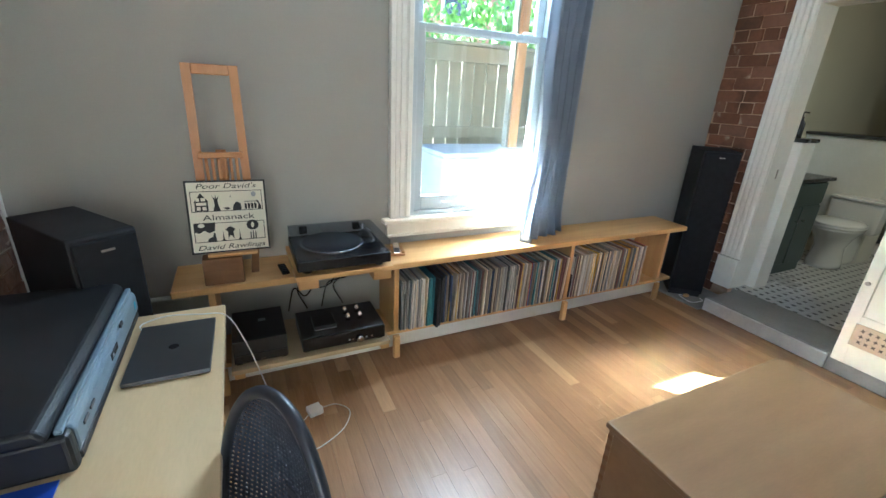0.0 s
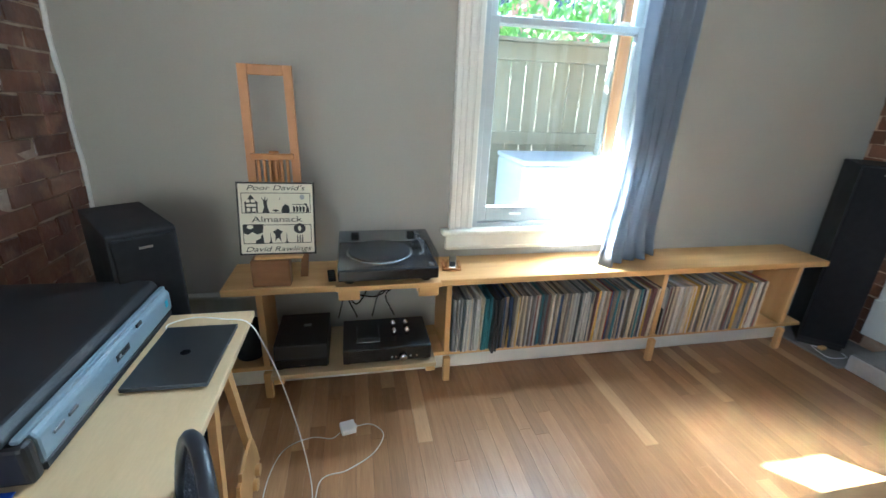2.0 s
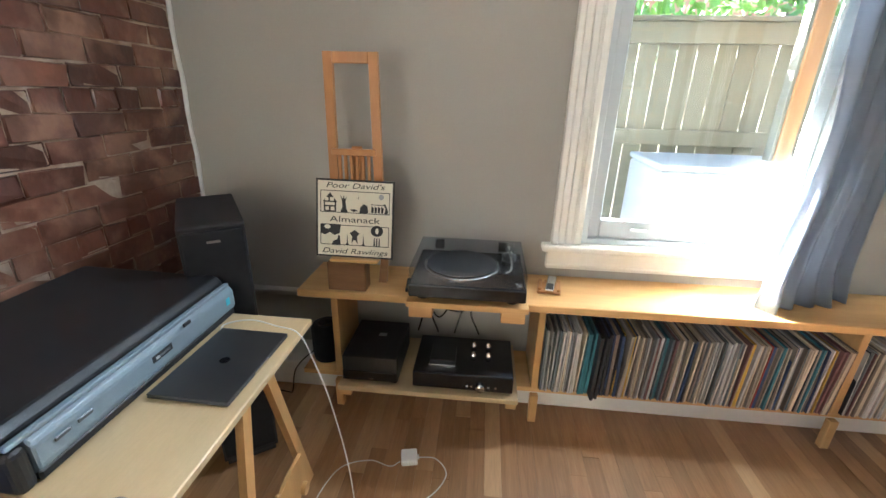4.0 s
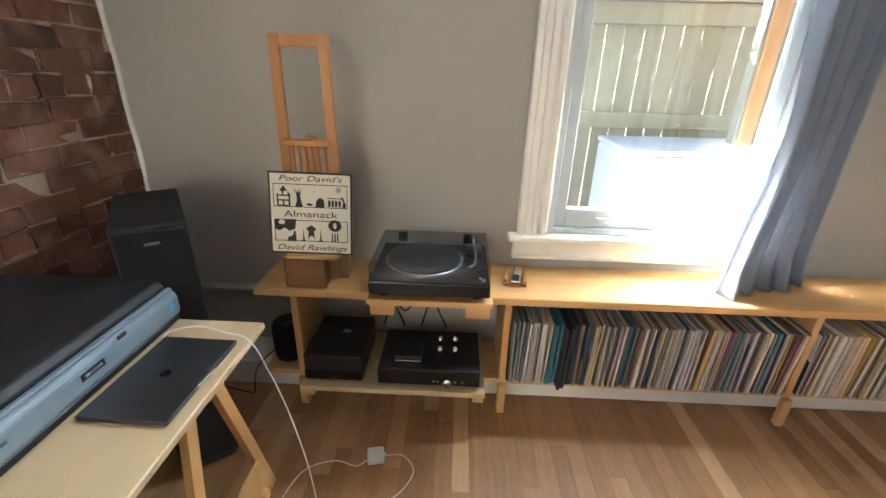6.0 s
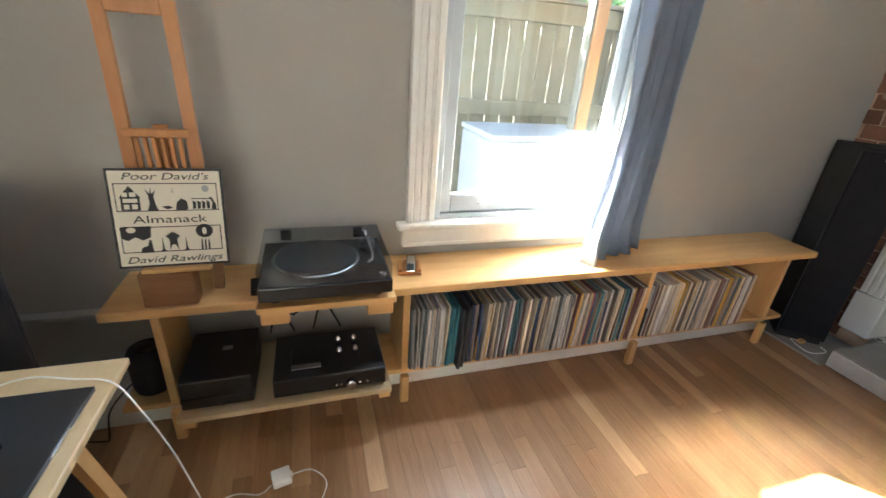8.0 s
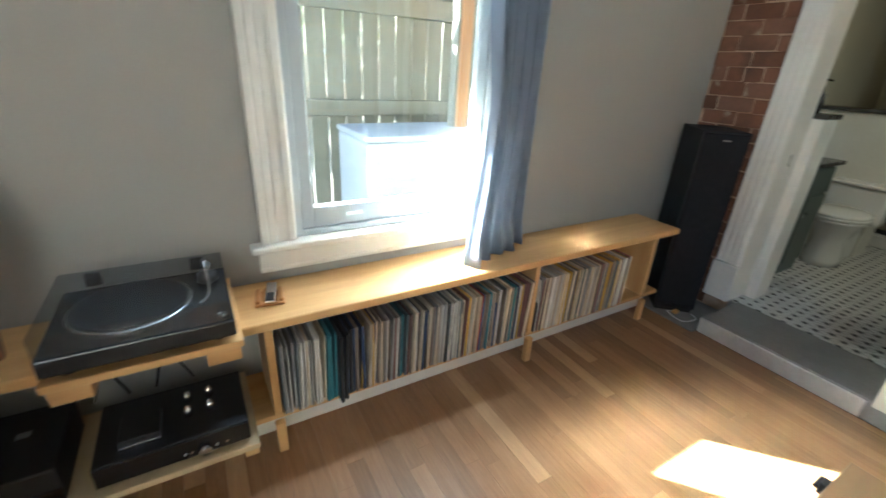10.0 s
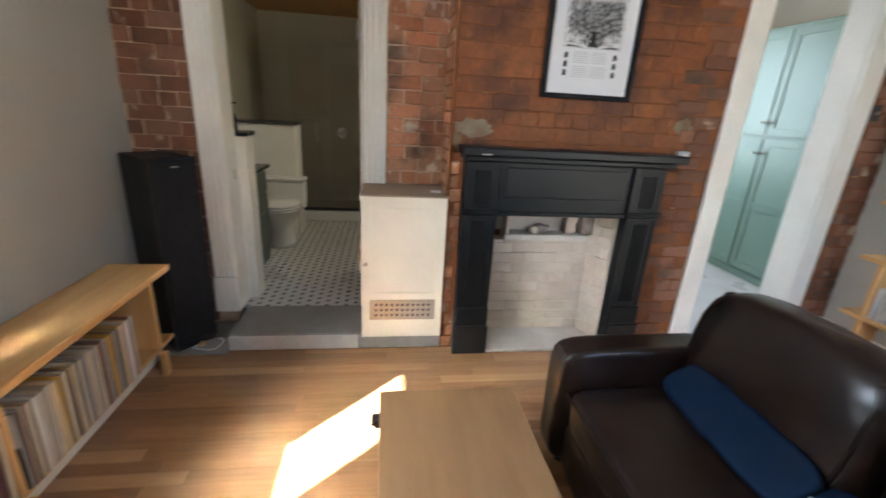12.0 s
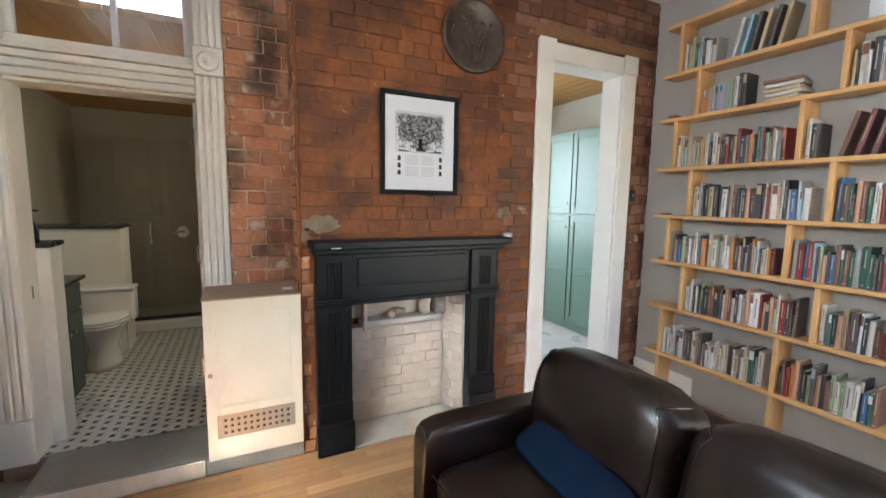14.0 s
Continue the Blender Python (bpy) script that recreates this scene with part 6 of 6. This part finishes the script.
def house(x0, x1, y, h, material, label):
    hs = thing("house", pose(0, 0, -0.15), label, "house", "neighbouring houses")
    part("wall", bx(x0, x1, y, y + 7, 0, h, 0), material, hs)
    r = prism([(x0 - 0.4, h), (x1 + 0.4, h), ((x0 + x1) / 2, h + 2.4)], 7.4, pose(0, y - 0.2, 0))
    part("roof", r, SCANDARK, hs)
    n = int((x1 - x0) / 2.2)
    for j in range(2):
        for k in range(n):
            wx = x0 + 0.8 + k * 2.2
            wz = 1.0 + j * 2.8
            w = part("window", bx(wx, wx + 1.0, y - 0.06, y - 0.001, wz, wz + 1.6, 0.01), WHITE, hs)
            part("pane", bx(wx + 0.08, wx + 0.92, y - 0.065, y - 0.0605, wz + 0.08, wz + 0.76, 0), GLOSSB, w)
            part("pane", bx(wx + 0.08, wx + 0.92, y - 0.065, y - 0.0605, wz + 0.84, wz + 1.52, 0), GLOSSB, w)


house(3.5, 10.5, 14.0, 6.0, HOUSEBR, "brick neighbouring house with white sash windows")
house(-6.0, 2.2, 16.0, 5.5, FENCE, "cream clapboard neighbouring house")

# ---- floor boards ----
BW = 0.068
BL = {}
rf = random.Random(9)
nb = 0
bx0 = W + 0.002
while bx0 < 3.545 and nb < 300:
    w = min(BW, 3.545 - bx0)
    y = NN - 0.002
    first = True
    while y > S + 0.03:
        L = rf.choice((0.75, 1.0, 1.25, 1.5))
        if first:
            L = rf.uniform(0.3, 1.2)
            first = False
        L = min(L, y - S)
        if y - L < S + 0.35:
            L = y - S - 0.002
        key = 1.0
        if key not in BL:
            BL[key] = mesh_of("floor_board", bx(0, BW - 0.0005, -1, 0, -0.003, 0.0, 0.0002), OAK)
        ob = new("floor_board", BL[key])
        ob.parent = floor
        ob.matrix_local = pose(bx0, y, rf.uniform(-0.0004, 0.0004)) @ Matrix.Diagonal((w / BW, L - 0.0008, 1, 1))
        y -= L
        nb += 1
    bx0 += BW


# ---- brick faces ----
def brick_shape(seed, L, Hb, D, material, bev, ragged):
    r = random.Random(seed)
    bm = bx(0, L, -D, 0.004, 0, Hb, bev, None, 1)
    for v in bm.verts:
        v.co += Vector((r.uniform(-1, 1), r.uniform(-1, 1), r.uniform(-1, 1))) * ragged
    return mesh_of("brick", bm, material)


def brick_face(parent, m, w, h, material, keep, near, seed, L=0.2, Hb=0.062, joint=0.012, D=0.008, nudge=0.003, bev=0.004, ragged=0.0034):
    """Courses on a wall face: local x along it, z up, -y out of it. keep: where there are bricks; near: those that are objects."""
    r = random.Random(seed)
    shapes = [brick_shape(seed * 10 + k, L, Hb, D, material, bev, ragged) for k in range(6)]
    verts, faces = [], []
    row, z, made = 0, 0.0, 0
    while z + Hb < h:
        x = -(L + joint) * (0.5 if row % 2 else 0.0) + r.uniform(-0.02, 0.02)
        header = row % 6 == 5
        while x < w:
            step = L * (0.48 if header else 1.0)
            a, b = max(x, 0.0), min(x + step, w)
            if b - a > 0.03 and keep((a + b) / 2, z + Hb / 2):
                me = shapes[r.randrange(6)]
                if near((a + b) / 2, z) and made < 300:
                    ob = new("brick", me)
                    ob.parent = parent
                    ob.matrix_local = parent.matrix_world.inverted() @ m @ pose(a, -r.uniform(0, nudge), z + r.uniform(-0.003, 0.003), r.gauss(0, 0.6), r.gauss(0, 0.5), r.gauss(0, 0.5)) @ Matrix.Diagonal(((b - a) / L, 1, 1, 1))
                    made += 1
                else:
                    o = len(verts)
                    mm = m @ Matrix.Translation((a, -r.uniform(0, nudge), z)) @ Matrix.Diagonal(((b - a) / L, 1, 1, 1))
                    verts += [tuple(mm @ v.co) for v in me.vertices]
                    faces += [tuple(o + i for i in p.vertices) for p in me.polygons]
            x += step + joint
        z += Hb + joint
        row += 1
    if faces:
        me = bpy.data.meshes.new("bricks")
        me.from_pydata(verts, [], faces)
        me.materials.append(material)
        ob = new("bricks", me)
        ob.parent = parent
        ob.matrix_local = parent.matrix_world.inverted()
        tagged(ob, kind="stuff")


brick_face(wall_w, pose(W, -0.38, 0.0, 0, 0, 90), NN + 0.376, H, BRICK_W, lambda u, v: True, lambda u, v: u > 1.5 and 0.75 < v < 1.95, 1, 0.205, 0.072, 0.0062, D=0.002, nudge=0.006, ragged=0.006)


# chimney breast (local x runs towards -y from y = 1.02)
def breast_keep(u, v):
    y = 1.02 - u
    if -0.31 < y < 1.03 and v < 1.27:
        return False
    if D2A - 0.15 < y < D2B + 0.15 and v < D2Z + 0.15:
        return False
    return True


BRK = -0.43
to_breast = pose(EB, 1.018, 0.0, 0, 0, -90)
brick_face(breast, to_breast, 1.018 - S, H, BRICK_E, lambda u, v: breast_keep(u, v) and 1.018 - u > BRK, lambda u, v: v < 2.95, 2, 0.205, 0.08, 0.0055, D=0.0025, nudge=0.0035, bev=0.0025, ragged=0.0035)
brick_face(breast, to_breast, 1.018 - S, H, BRICK_D, lambda u, v: breast_keep(u, v) and 1.018 - u <= BRK, lambda u, v: v < 2.95, 8, 0.2, 0.072, 0.011, D=0.006, nudge=0.005)
brick_face(wall_e, pose(E, 1.39, 0.11, 0, 0, -90), 0.366, H - 0.12, BRICK_R, lambda u, v: True, lambda u, v: True, 3, 0.2, 0.075, 0.009, D=0.004, nudge=0.007)
brick_face(wall_e, pose(E, NN - 0.002, 0.02, 0, 0, -90), NN - D1B - 0.155, H - 0.04, BRICK_D, lambda u, v: True, lambda u, v: v < 2.6, 4, 0.2, 0.075, 0.009, D=0.004)
brick_face(breast, to_breast, 0.07, 1.27, BRICK_R, lambda u, v: True, lambda u, v: True, 9, 0.066, 0.074, 0.009, D=0.003, nudge=0.004)
rq = random.Random(31)
for cy, cz, w, h in ((0.9, 1.43, 0.25, 0.11), (0.99, 1.36, 0.06, 0.1), (-0.4, 1.5, 0.13, 0.1)):
    n = 22
    pts = [(w / 2 * math.cos(2 * math.pi * k / n) * rq.uniform(0.75, 1.15), h / 2 * math.sin(2 * math.pi * k / n) * rq.uniform(0.7, 1.15)) for k in range(n)]
    part("mortar_patch", prism(pts, 0.008, pose(EB - 0.006, cy, cz, 0, 0, -90) @ Matrix.Translation((0, -0.001, 0))), REPAIR, breast, "grey smeared mortar repair")
brick_face(breast, pose(E, 1.021, 0.11, 0, 0, 180), E - EB, H - 0.12, BRICK_R, lambda u, v: True, lambda u, v: False, 5)
brick_face(fire, pose(3.749, 0.765, 0.024, 0, 0, -90), 0.77, 0.67, FIREBR, lambda u, v: True, lambda u, v: True, 6, L=0.225, Hb=0.072, joint=0.0015, D=0.002, nudge=0.001)
ang = math.degrees(math.atan2(0.08, 0.165))
brick_face(fire, pose(3.752, -0.0235, 0.024, 0, 0, 180 + ang), 0.18, 0.9, FIREBR, lambda u, v: True, lambda u, v: True, 7, L=0.11, Hb=0.072, joint=0.0015, D=0.002, nudge=0.001)

# ---- bathroom floor mosaic ----
P = 0.04
verts, faces, idx = [], [], []
j = 0
y = 1.12
while y < 3.08:
    i = 0
    x = E + 0.06 + (P / 2 if j % 2 else 0)
    while x < 6.36:
        o = len(verts)
        dark = j % 2 == 0 and (i + j // 2) % 2 == 0
        for rr_, zz in ((P * 0.545, -0.006), (P * (0.4 if dark else 0.545), 0.0)):
            for k in range(6):
                a = math.pi / 6 + k * math.pi / 3
                verts.append((x + rr_ * math.cos(a), y + rr_ * math.sin(a), BZ + zz))
        faces.append(tuple(o + 6 + k for k in range(6)))
        idx.append(1 if dark else 0)
        for k in range(6):
            faces.append((o + k, o + (k + 1) % 6, o + 6 + (k + 1) % 6, o + 6 + k))
            idx.append(0)
        x += P
        i += 1
    y += P * math.sqrt(3) / 2
    j += 1
me = bpy.data.meshes.new("mosaic")
me.from_pydata(verts, [], faces)
me.materials.append(TILEW), me.materials.append(TILEB)
me.polygons.foreach_set("material_index", idx)
ob = new("mosaic", me)
ob.parent = bath_floor
tagged(ob, kind="stuff")
